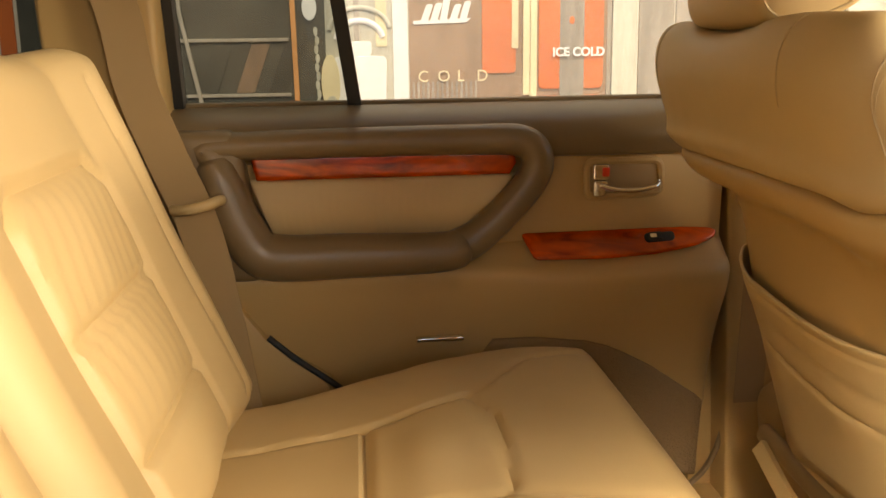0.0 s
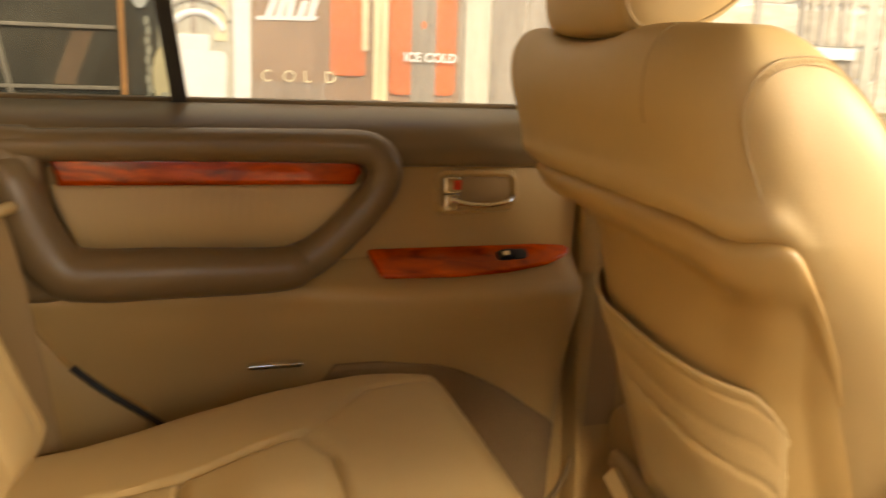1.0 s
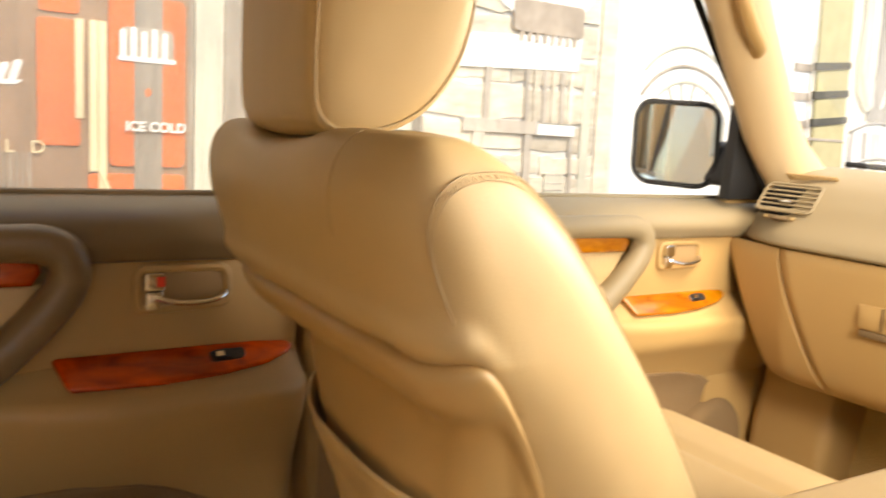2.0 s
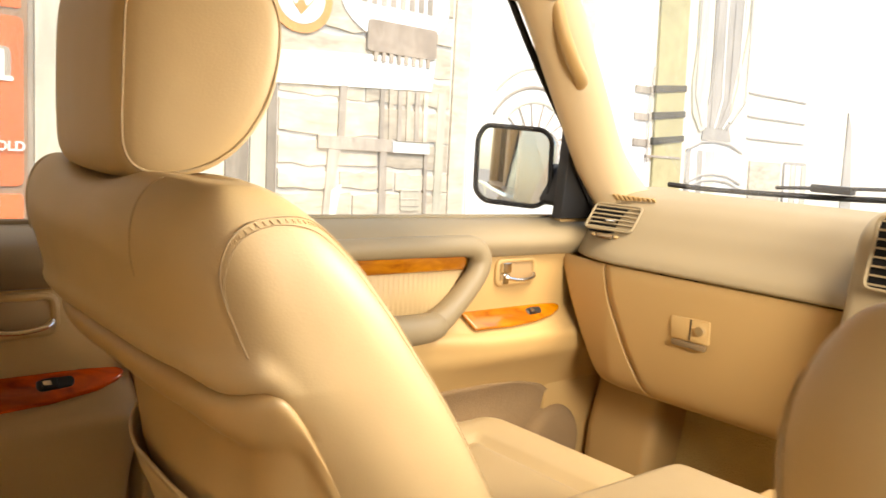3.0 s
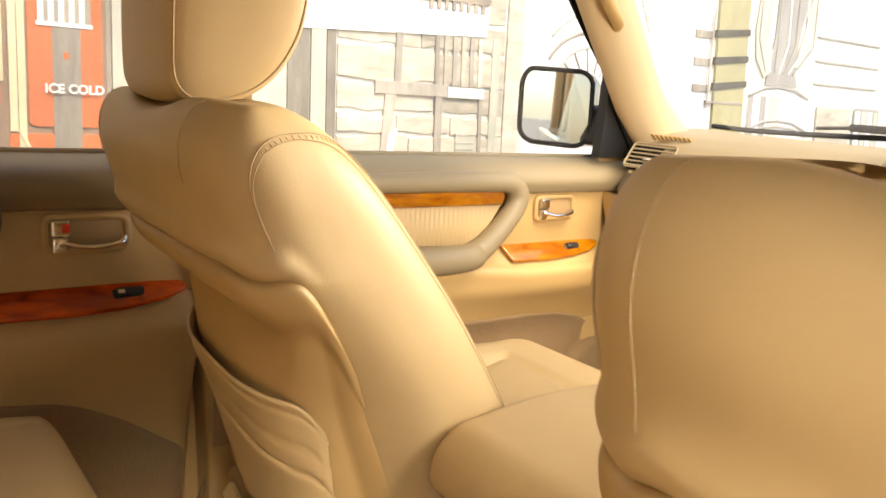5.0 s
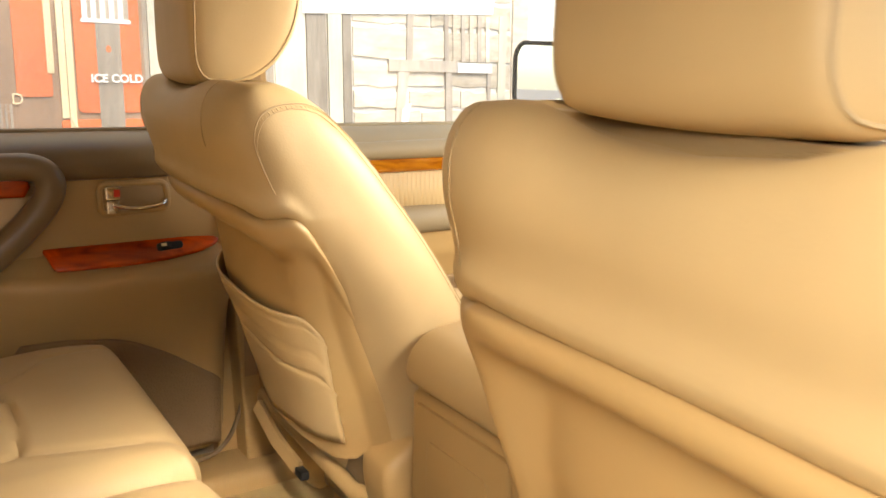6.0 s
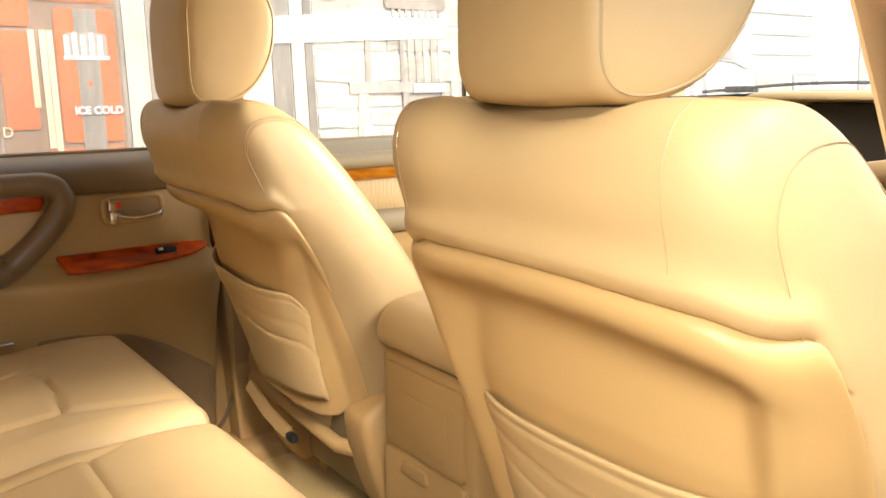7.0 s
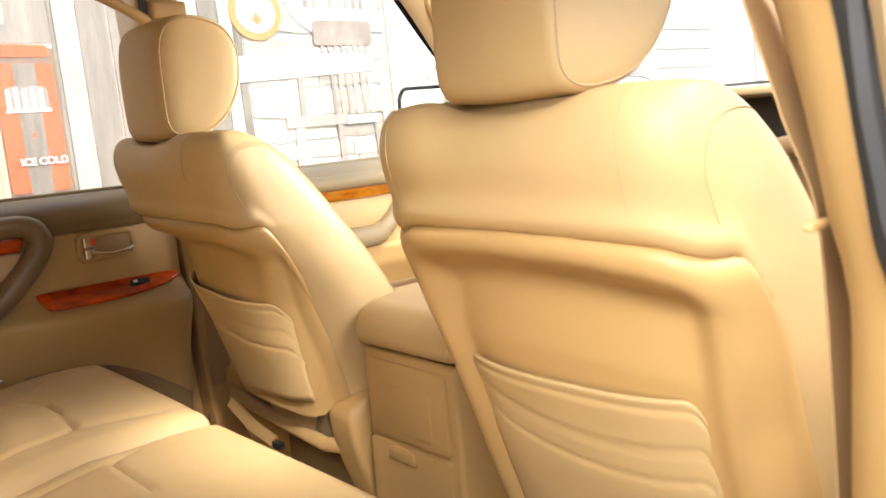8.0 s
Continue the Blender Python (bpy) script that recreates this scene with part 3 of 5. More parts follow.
# ---- centre console ----
console = thing("centre_console", "cream console box with padded lid between the front seats", "console", pose(0.040, 0.022, 0.0))
side = rounded([(0.335, 0.66), (0.328, 1.138), (0.95, 1.138), (0.99, 0.66)], 0.015)
part("body", prism(side, -0.115, 0.128, "y", 0.010, 3), BEIGE, console)
lid = rounded([(0.318, 1.144), (0.316, 1.185), (0.345, 1.216), (0.46, 1.230), (0.70, 1.226), (0.74, 1.205), (0.74, 1.144)], 0.026)
part("lid", prism(lid, -0.12, 0.134, "y", 0.034, 6), CREAM, console, "padded leather lid")
part("rear_panel", prism(rounded([(-0.095, 0.985), (0.112, 0.985), (0.112, 1.125), (-0.095, 1.125)], 0.010), 0.322, 0.334, "x", 0.004), BEIGE, console)
part("panel_inset", prism(rounded([(-0.055, 1.0), (0.075, 1.0), (0.075, 1.085), (-0.055, 1.085)], 0.010), 0.3195, 0.324, "x", 0.002), BEIGE, console)
flap = part("ashtray_flap", prism(rounded([(-0.098, 0.70), (0.118, 0.70), (0.118, 0.978), (-0.098, 0.978)], 0.012), 0.321, 0.334, "x", 0.004), BEIGE, console)
part("pull", prism(rounded([(-0.012, 0.952), (0.060, 0.952), (0.054, 0.972), (-0.006, 0.972)], 0.004), 0.314, 0.323, "x", 0.003), BEIGE, flap)


# ---- doors of the far side ----
def side_door(name, label, m, x0, x1, wood, vinyl):
    """A door: outer skin, inner trim with ring armrest, wood, handle and switch panel; window above."""
    door = thing(name, label, "car door", m, group="doors of the far side")
    part("outer_skin", prism(rounded([(x0, 0.60), (x1, 0.60), (x1, 1.425), (x0, 1.425)], 0.05), 0.875, 0.93, "y", 0.012, 3), BODY, door, "champagne painted outer skin")
    # upper rail, a soft roll below the glass
    roll = smooth_line([(0.855, 1.426, 0), (0.822, 1.427, 0), (0.785, 1.417, 0), (0.761, 1.400, 0), (0.751, 1.380, 0), (0.757, 1.362, 0), (0.768, 1.351, 0), (0.80, 1.348, 0), (0.855, 1.350, 0)], 5)
    rows = [[(x, p.x, p.y) for p in roll] for x in np.linspace(x0, x1, 24)]
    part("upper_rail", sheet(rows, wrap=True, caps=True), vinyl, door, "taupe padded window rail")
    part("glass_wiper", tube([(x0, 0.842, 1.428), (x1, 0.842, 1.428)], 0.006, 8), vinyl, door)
    part("middle_panel", prism(rounded([(x0, 1.16), (x1 - 0.012, 1.16), (x1 - 0.012, 1.36), (x0, 1.36)], 0.01), 0.775, 0.87, "y", 0.004), BEIGE, door)
    # shelf and lower panel: one moulding, its front end rolled back
    cut = [(0.800, 1.240), (0.788, 1.238), (0.760, 1.213), (0.738, 1.193), (0.727, 1.186), (0.719, 1.176), (0.719, 1.160), (0.728, 1.130), (0.738, 1.09), (0.750, 1.02), (0.762, 0.94), (0.772, 0.86), (0.785, 0.79), (0.87, 0.765)]
    under = 0.05 if name == "front_door" else 0.018
    cut = smooth_line([(y + under * min(1, max(0, (1.13 - z) / 0.09)), z, 0) for y, z in cut], 4)
    xs = list(np.linspace(x0, x1 - 0.05, 40)) + [x1 - 0.05 + 0.05 * math.sin(a) for a in np.linspace(0.15, math.pi / 2, 10)]
    rows = []
    for x in xs:
        k = max(0, (x - (x1 - 0.05)) / 0.05)
        back = 0.05 * (1 - math.sqrt(max(0, 1 - k * k)))
        # the shelf fades out under the ring
        fade = min(1, max(0, (x + 0.10) / 0.16))
        rows.append([(x, min(p.x + back + 0.024 * (1 - fade) * min(1, max(0, (p.y - 1.06) / 0.09)), 0.88), p.y + 0.010 * (1 - fade) * min(1, max(0, (p.y - 1.10) / 0.07)) + 0.03 * k * k * (p.y < 0.9)) for p in cut])
    lower = part("lower_panel", sheet(rows), BEIGE, door, "beige moulded lower door panel")
    lower.modifiers.new("thickness", "SOLIDIFY").thickness = 0.004
    # carpeted foot of the panel, laid on its curve
    left, ends = (-0.16, ([0.80, 0.90, 0.94, 0.985, 1.03, 1.052, 1.062], [0.50, 0.50, 0.46, 0.39, 0.31, 0.22, 0.10])) if name == "front_door" else (-0.26, ([0.80, 0.945, 1.013, 1.05, 1.066, 1.074], [0.315, 0.312, 0.217, 0.15, 0.10, 0.03]))
    zs, ys = [p.y for p in cut if p.y < 1.16][::-1], [p.x for p in cut if p.y < 1.16][::-1]
    rows = []
    for z in np.linspace(0.80, ends[0][-1], 26):
        right = float(np.interp(z, *ends))
        y = float(np.interp(z, zs, ys))
        start = left if name == "front_door" else min(right - 0.01, float(np.interp(z, [0.80, 1.0, 1.04, 1.085], [left, left, -0.06, -0.03])))
        rows.append([(start + (right - start) * k / 20, y - 0.005, z) for k in range(21)])
    part("carpet_panel", sheet(rows), KICK, door, "brown carpeted kick panel, darkened for shade").modifiers.new("thickness", "SOLIDIFY").thickness = -0.006
    if name == "front_door":
        disc = [(0.365 + 0.100 * math.cos(a), 0.868 + 0.105 * math.sin(a)) for a in np.linspace(0, 2 * math.pi, 41)[:-1]]
        part("speaker_cover", prism(disc, 0.778, 0.84, "y", 0.028, 6), KICK, door, "round brown speaker cover")
    # ring armrest
    path = [(-0.430, 1.378, 0.020), (-0.25, 1.381, 0.021), (-0.06, 1.381, 0.022), (0.000, 1.378, 0.023), (0.023, 1.361, 0.024), (0.025, 1.336, 0.024), (0.005, 1.303, 0.024), (-0.042, 1.255, 0.025),
            (-0.079, 1.229, 0.027), (-0.122, 1.220, 0.030), (-0.25, 1.220, 0.033), (-0.335, 1.220, 0.034), (-0.375, 1.229, 0.034), (-0.402, 1.27, 0.033), (-0.422, 1.33, 0.030), (-0.432, 1.364, 0.024)]
    line = smooth_line([(x, z, r) for x, z, r in path], 6, True)
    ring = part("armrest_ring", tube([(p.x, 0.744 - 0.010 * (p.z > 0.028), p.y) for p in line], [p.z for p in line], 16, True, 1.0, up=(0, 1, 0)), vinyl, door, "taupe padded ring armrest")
    for off in (-0.009, 0.009):
        groove = [(p.x, 0.7245 - 0.010 * (p.z > 0.028), p.y) for p in line]
        c = Vector((-0.2, 0, 1.30))
        groove = [(c.x + (x - c.x) * (1 + off * 3.5), y + abs(off) * 0.25, c.z + (z - c.z) * (1 + off * 9)) for x, y, z in groove]
        part("stitch_line", tube(groove, 0.0011, 5, True, up=(0, 1, 0)), vinyl, ring)
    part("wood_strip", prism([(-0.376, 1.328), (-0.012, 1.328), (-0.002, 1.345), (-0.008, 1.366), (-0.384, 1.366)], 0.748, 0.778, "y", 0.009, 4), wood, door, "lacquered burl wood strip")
    rows = []
    for j in range(16):
        k = j / 15
        z = 1.235 + 0.093 * k
        right = -0.085 + 0.085 * k
        rows.append([(x, 0.768 - 0.008 * math.sin(math.pi * min(1, k * 1.05)) + 0.0009 * (2.4 if name == 'front_door' else 0.25) * math.sin(x * 520 + 2 * math.sin(z * 50)) * (0.4 + 0.6 * (1 - k)), z) for x in np.linspace(-0.352 - 0.035 * k, right, 220)])
    part("door_insert", sheet(rows), CREAM, door, "ruched cream leather insert").modifiers.new("thickness", "SOLIDIFY").thickness = 0.003
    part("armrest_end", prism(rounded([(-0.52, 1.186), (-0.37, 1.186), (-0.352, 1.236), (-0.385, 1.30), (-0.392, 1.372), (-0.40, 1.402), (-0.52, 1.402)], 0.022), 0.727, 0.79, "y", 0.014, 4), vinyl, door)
    # pull handle in its bezel
    bez = rounded([(0.108, 1.287), (0.224, 1.292), (0.221, 1.341), (0.106, 1.341)], 0.014, 4)
    handle = part("handle_bezel", tube([(x, 0.772, z) for x, z in bez], 0.0058, 8, True, up=(0, 1, 0)), BEIGE, door)
    # no hollow behind the lever: its shade is the brown of this plate
    part("handle_cup", prism(rounded([(0.110, 1.289), (0.222, 1.294), (0.219, 1.339), (0.108, 1.339)], 0.012, 4), 0.7715, 0.778, "y", 0.001), BELT, handle, "flat cup, brown for the shade of a recess")
    part("lever", tube(smooth_line([(0.128, 0.762, 1.306), (0.150, 0.757, 1.300), (0.18, 0.755, 1.299), (0.207, 0.758, 1.303), (0.216, 0.766, 1.309)], 5), [0.0055] * 21, 10, flat=0.8), CHROME, handle, "chrome lever")
    part("lock_knob", prism(rounded([(0.114, 1.314), (0.139, 1.314), (0.139, 1.338), (0.114, 1.338)], 0.004), 0.758, 0.772, "y", 0.003, 3), CHROME, handle, "chrome lock knob")
    part("lever_root", prism(rounded([(0.116, 1.289), (0.134, 1.289), (0.138, 1.313), (0.116, 1.313)], 0.004), 0.760, 0.772, "y", 0.003, 3), CHROME, handle)
    if name == "rear_door":
        part("lock_mark", prism([(0.128, 1.320), (0.138, 1.320), (0.138, 1.333), (0.128, 1.333)], 0.7565, 0.759, "y", 0), RED, handle, "red lock mark")
    # switch panel on the shelf, tilted towards the seat
    up = Matrix.Translation((0, 0.762, 1.2165)) @ pose(0, 0, 0, 42)
    blade = rounded([(0.008, 0.020), (0.024, -0.028), (0.13, -0.030), (0.21, -0.025), (0.272, -0.014), (0.306, 0.000), (0.314, 0.012), (0.304, 0.019), (0.26, 0.022)], 0.008, 4)
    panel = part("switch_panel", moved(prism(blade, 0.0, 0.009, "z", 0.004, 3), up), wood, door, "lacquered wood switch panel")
    part("switch_bezel", moved(prism(rounded([(0.196, -0.008), (0.243, -0.005), (0.245, 0.012), (0.196, 0.010)], 0.008), 0.007, 0.0108, "z", 0.002), up), BLACK, panel, "black window switch bezel")
    part("switch_rocker", moved(prism(rounded([(0.202, -0.006), (0.222, -0.005), (0.222, 0.009), (0.202, 0.008)], 0.003), 0.010, 0.016, "z", 0.002), up), BLACK, panel)
    part("switch_mark", moved(prism([(0.203, -0.003), (0.213, -0.003), (0.213, 0.004), (0.203, 0.004)], 0.0155, 0.0165, "z", 0), up), CHROME, panel)
    return door


rear = side_door("rear_door", "closed rear door with taupe ring armrest and red burl wood trim", Matrix.Identity(4), -0.62, 0.335, WOOD, TAUPE)
# front rail and ring take the lighter dash vinyl, sheen put into their colour
fore = side_door("front_door", "closed front door with ring armrest and burl wood trim, both in lighter, lit colours", pose(1.05, 0.115, -0.008), -0.63, 0.565, LIT_WOOD, DASH)
part("ashtray_lip", box(-0.155, -0.085, 0.726, 0.742, 1.085, 1.090, 0.001), CHROME, rear, "chrome ashtray lip")


def leaning(x, z, y_low, y_top):
    return (x, y_low + (y_top - y_low) * (z - 1.43) / 0.45, z)


def glass_pane(name, parent, x_low0, x_low1, x_top0, x_top1, y_low, y_top, material):
    rows = [[leaning(a + (b - a) * k / 8, z, y_low, y_top) for k in range(9)] for z, a, b in ((1.425, x_low0, x_low1), (1.655, (x_low0 + x_top0) / 2, (x_low1 + x_top1) / 2), (1.885, x_top0, x_top1))]
    ob = part(name, sheet(rows), material, parent)
    ob.visible_shadow = False
    return ob


glass_pane("window_pane", rear, -0.233, 0.30, -0.292, 0.31, 0.845, 0.775, GLASS)
glass_pane("quarter_pane", rear, -0.49, -0.233, -0.478, -0.292, 0.846, 0.776, TINTED)
glass_pane("window_pane", fore, -0.58, 0.36, -0.58, 0.02, 0.835, 0.755, CLEAR)
part("divider_bar", ribbon([leaning(-0.233, 1.425, 0.838, 0.768), leaning(-0.292, 1.885, 0.838, 0.768)], 0.020, 0.02, (1, 0, 0)), BLACK, rear, "black window divider")
part("frame_edge", ribbon([leaning(-0.488, 1.425, 0.838, 0.768), leaning(-0.488, 1.885, 0.838, 0.768)], 0.014, 0.03, (1, 0, 0)), BLACK, rear)
part("frame_edge", ribbon([leaning(0.305, 1.425, 0.838, 0.768), leaning(0.315, 1.885, 0.838, 0.768)], 0.014, 0.03, (1, 0, 0)), BLACK, rear)

# ---- side mirror on the front door ----
wing = thing("side_mirror", "black side mirror with chromed glass outside the front door", "side mirror")
mface = pose(1.311, 1.020, 1.536, 0, 0.5, 25.2)
shape = [(y * 0.83, z * 1.03) for y, z in rounded([(-0.118, -0.066), (-0.085, -0.090), (0.075, -0.088), (0.108, -0.066), (0.112, 0.06), (0.090, 0.088), (-0.085, 0.085), (-0.112, 0.066)], 0.035, 5)]
rows = []
for d, k in ((0.0, 0.97), (-0.006, 0.99), (0.0, 1.0), (0.03, 1.03), (0.07, 0.99), (0.10, 0.85), (0.118, 0.6)):
    rows.append([(d, y * k, z * k) for y, z in shape])
part("housing", moved(sheet(rows, wrap=True, caps=False), mface), PAINT, wing, "glossy black housing")
part("rim", moved(tube([(0.0, y, z) for y, z in shape], 0.0060, 8, True, up=(1, 0, 0)), mface), MATT, wing)
part("mirror_glass", moved(prism([(y * 0.95, z * 0.95) for y, z in shape], 0.002, 0.006, "x", 0), mface), MIRROR, wing, "mirror glass", smooth=False)
part("mirror_arm", prism(rounded([(1.34, 1.45), (1.44, 1.45), (1.42, 1.55), (1.36, 1.54)], 0.02), 0.885, 0.99, "y", 0.012, 3), BLACK, wing)
part("sail_patch", prism([(1.335, 1.425), (1.50, 1.425), (1.485, 1.494), (1.375, 1.625), (1.345, 1.625), (1.340, 1.50)], 0.875, 0.905, "y", 0.005), BLACK, fore).matrix_parent_inverse = fore.matrix_world.inverted()

# ---- body shell ----
shell = tagged(thing("car_shell", "body shell of the car with cloth headliner and pillars", "car body"), kind="structure")
roof_rows = [[(x, y, 1.895 + 0.045 * math.cos(y / 0.8 * 1.4) - 0.02 * ((x - 0.0) / 1.3) ** 2) for y in np.linspace(-0.78, 0.78, 20)] for x in np.linspace(-1.55, 1.08, 24)]
roof = part("headliner", sheet(roof_rows), CLOTH, shell, "cloth headliner")
sol = roof.modifiers.new("thickness", "SOLIDIFY")
sol.thickness, sol.offset = 0.04, -1
part("roof_panel", sheet([[(x, y * 1.03, z + 0.03) for x, y, z in row] for row in roof_rows]), BODY, shell, "champagne roof panel")
part("floor_pan", box(-1.55, 1.80, -0.86, 0.90, 0.56, 0.64, 0.01), BLACK, shell)
part("floor_carpet", sheet([[(x, y, 0.716 + 0.004 * noise.noise((x * 7, y * 7, 0))) for y in np.linspace(-0.80, 0.80, 60)] for x in np.linspace(-1.5, 1.74, 90)]), CARPET, shell, "tan floor carpet")
part("floor_tunnel", prism(rounded([(-0.16, 0.66), (0.16, 0.66), (0.12, 0.74), (-0.12, 0.74)], 0.04), -0.6, 1.6, "x", 0.01), CARPET, shell)
part("bulkhead", box(1.78, 1.84, -0.84, 0.90, 0.56, 1.47, 0.01), BLACK, shell)
part("bonnet", sheet([[(x, y, 1.42 - 0.10 * ((x - 1.8) / 1.2) ** 2 - 0.03 * (y / 0.8) ** 2) for y in np.linspace(-0.86, 1.0, 12)] for x in np.linspace(1.80, 2.95, 12)]), BODY, shell, "champagne bonnet").modifiers.new("thickness", "SOLIDIFY").thickness = 0.03
part("nose", box(2.86, 2.96, -0.86, 1.0, 0.45, 1.29, 0.04, 3), BODY, shell)
for y, x0, lap in ((-0.90, 1.42, 0.0), (0.86, 1.63, 0.115)):
    part("front_wing", prism(rounded([(x0, 0.50), (2.90, 0.50), (2.90, 1.30), (x0, 1.42)], 0.05), y + lap, y + lap + 0.06, "y", 0.015, 3), BODY, shell)
    part("rear_wing", prism(rounded([(-1.60, 0.50), (-0.66, 0.50), (-0.66, 1.42), (-1.60, 1.42)], 0.05), y + 0.02, y + 0.05, "y", 0.01, 2), BODY, shell)
    part("sill", box(-0.66, 1.42, y, y + 0.05, 0.50, 0.60, 0.01), BODY, shell)
    for x in (-0.95, 1.9):
        tyre = part("tyre", moved(tube([(0, -0.11, 0), (0, -0.09, 0), (0, 0.09, 0), (0, 0.11, 0)], [0.33, 0.375, 0.375, 0.33], 40), Matrix.Translation((x, y + 0.03 - (0.08 if y > 0 else -0.08), 0.375))), RUBBER, shell)
part("cowl_side", box(1.378, 1.80, 0.912, 0.945, 0.64, 1.428, 0.006), BEIGE, shell)
part("tailgate", box(-1.62, -1.55, -0.84, 0.86, 0.55, 1.42, 0.02), BODY, shell)
for y0, y1 in ((-0.84, -0.76), (0.76, 0.84)):
    part("tail_pillar", box(-1.62, -1.50, y0, y1, 1.40, 1.90, 0.02), BEIGE, shell)
part("cargo_trim", box(-1.50, -0.60, 0.765, 0.86, 0.64, 1.425, 0.02), BEIGE, shell)
part("cargo_trim", box(-1.50, -0.68, -0.82, -0.765, 0.64, 1.425, 0.02), BEIGE, shell)
# panes out of view, tinted this dark to keep light off the seat backs
part("rear_glass", sheet([[(-1.58 + 0.10 * k, y, 1.42 + 0.47 * k) for y in np.linspace(-0.78, 0.78, 8)] for k in (0, 0.5, 1)]), REAR_DIM, shell, "unseen rear glass, tinted dark to cut light from behind")
for y in (-0.80, 0.80):
    part("side_glass", sheet([[(x, y, z) for x in np.linspace(-1.50, -0.66, 6)] for z in (1.42, 1.65, 1.89)]), REAR_DIM, shell, "unseen rear side glass, tinted dark to cut light")
# pillars of the far side
part("rear_pillar_trim", prism(rounded([(-0.645, 1.36), (-0.495, 1.36), (-0.495, 1.89), (-0.655, 1.89)], 0.012), 0.755, 0.85, "y", 0.012, 3), BEIGE, shell, "beige rear pillar cover")
part("middle_pillar_trim", prism(rounded([(0.370, 0.66), (0.56, 0.66), (0.50, 1.0), (0.425, 1.44), (0.395, 1.89), (0.295, 1.89), (0.325, 1.44)], 0.012), 0.775, 0.90, "y", 0.015, 3), BEIGE, shell, "beige middle pillar cover")
wedge = [(-0.62, 0.90), (-0.28, 0.90), (-0.285, 1.025), (-0.337, 1.066), (-0.377, 1.100), (-0.41, 1.15), (-0.62, 1.20)]
part("rear_corner_trim", prism(wedge, 0.734, 0.80, "y", 0.006), BEIGE, shell, "beige corner trim")
part("door_seal", tube(smooth_line([(-0.372, 0.737, 1.100), (-0.335, 0.732, 1.068), (-0.287, 0.733, 1.030), (-0.24, 0.735, 0.99)], 6), 0.0050, 8, up=(0, 1, 0)), RUBBER, shell, "dark door seal")
seal = smooth_line([(0.345, 0.80, 1.20), (0.352, 0.80, 1.08), (0.362, 0.80, 0.96), (0.362, 0.80, 0.87), (0.325, 0.80, 0.79), (0.25, 0.80, 0.764), (0.0, 0.80, 0.755)], 8)
part("door_seal", tube(seal, 0.005, 8), TAUPE, shell)
part("door_jamb", box(0.322, 0.388, 0.835, 0.868, 0.60, 1.43, 0.004), BEIGE, shell)
part("sill_trim", box(-0.62, 1.40, 0.72, 0.86, 0.64, 0.755, 0.02, 3), BEIGE, shell)
part("roof_rail", tube(smooth_line([(-1.5, 0.775, 1.905), (0.0, 0.765, 1.915), (0.9, 0.755, 1.905), (1.1, 0.765, 1.875)], 8), 0.035, 12), CLOTH, shell)
part("roof_rail", tube(smooth_line([(-1.5, -0.775, 1.905), (0.0, -0.775, 1.915), (0.9, -0.765, 1.905), (1.1, -0.765, 1.875)], 8), 0.035, 12), CLOTH, shell)
for side in (1, -1):
    y_low, y_top = (0.82, 0.74) if side > 0 else (-0.82, -0.75)
    post = part("windscreen_pillar", tube(smooth_line([(1.62, y_low * 1.02, 1.40), (1.455, y_low * 1.035, 1.530), (1.300, (y_low + y_top) / 2 * 1.045, 1.685), (1.145, y_top * 1.045, 1.84), (1.05, y_top * 1.02, 1.93)], 8), 0.068, 16, flat=0.7, up=(0, 1, 0)), PALE_TRIM, shell, "pale cream windscreen pillar cover")
    if side > 0:
        part("window_seal", tube(smooth_line([(1.44, 0.868, 1.455), (1.375, 0.862, 1.530), (1.317, 0.852, 1.606), (1.205, 0.838, 1.715), (1.105, 0.818, 1.808), (1.0, 0.79, 1.905)], 8), 0.0062, 8, flat=1.6), MATT, post, "black window seal")
        part("grab_handle", tube(smooth_line([(1.115, 0.785, 1.885), (1.095, 0.735, 1.865), (1.12, 0.725, 1.80), (1.165, 0.732, 1.752), (1.215, 0.750, 1.722), (1.245, 0.795, 1.715)], 7), 0.014, 12), BEIGE, post, "beige grab handle")
part("roof_handle", tube(smooth_line([(0.315, 0.765, 1.775), (0.300, 0.745, 1.785), (0.20, 0.735, 1.832), (0.08, 0.735, 1.862), (-0.02, 0.745, 1.875), (-0.035, 0.765, 1.89)], 7), 0.012, 12), BEIGE, shell, "beige roof grab handle")
# near side: open rear doorway, middle pillar, front door
# inner and rear edge of its cover, height by height
near = [(0.62, -0.008, -0.852, -0.070, -0.894), (1.40, -0.008, -0.852, -0.070, -0.894), (1.425, -0.006, -0.850, -0.071, -0.892), (1.445, 0.004, -0.842, -0.072, -0.888), (1.465, 0.013, -0.832, -0.073, -0.882), (1.50, 0.012, -0.824, -0.073, -0.876),
        (1.58, -0.002, -0.807, -0.073, -0.862), (1.70, -0.018, -0.786, -0.088, -0.838), (1.90, -0.045, -0.748, -0.120, -0.800)]
rows = []
for z, xa, ya, xb, yb in near:
    a, b = Vector((xa, ya, z)), Vector((xb, yb, z))
    out = Vector((a.y - b.y, b.x - a.x, 0)).normalized()
    rows.append([a + Vector((0.11, 0.0, 0)), a + Vector((0.012, 0.001, 0)), a, a.lerp(b, 0.12) - out * 0.006, a.lerp(b, 0.5) - out * 0.011, a.lerp(b, 0.85) - out * 0.007, b, b + Vector((0.004, -0.012, 0)), b + Vector((0.14, -0.02, 0))])
part("near_pillar", sheet(rows, wrap=True, caps=True), BEIGE, shell, "cream middle pillar cover")
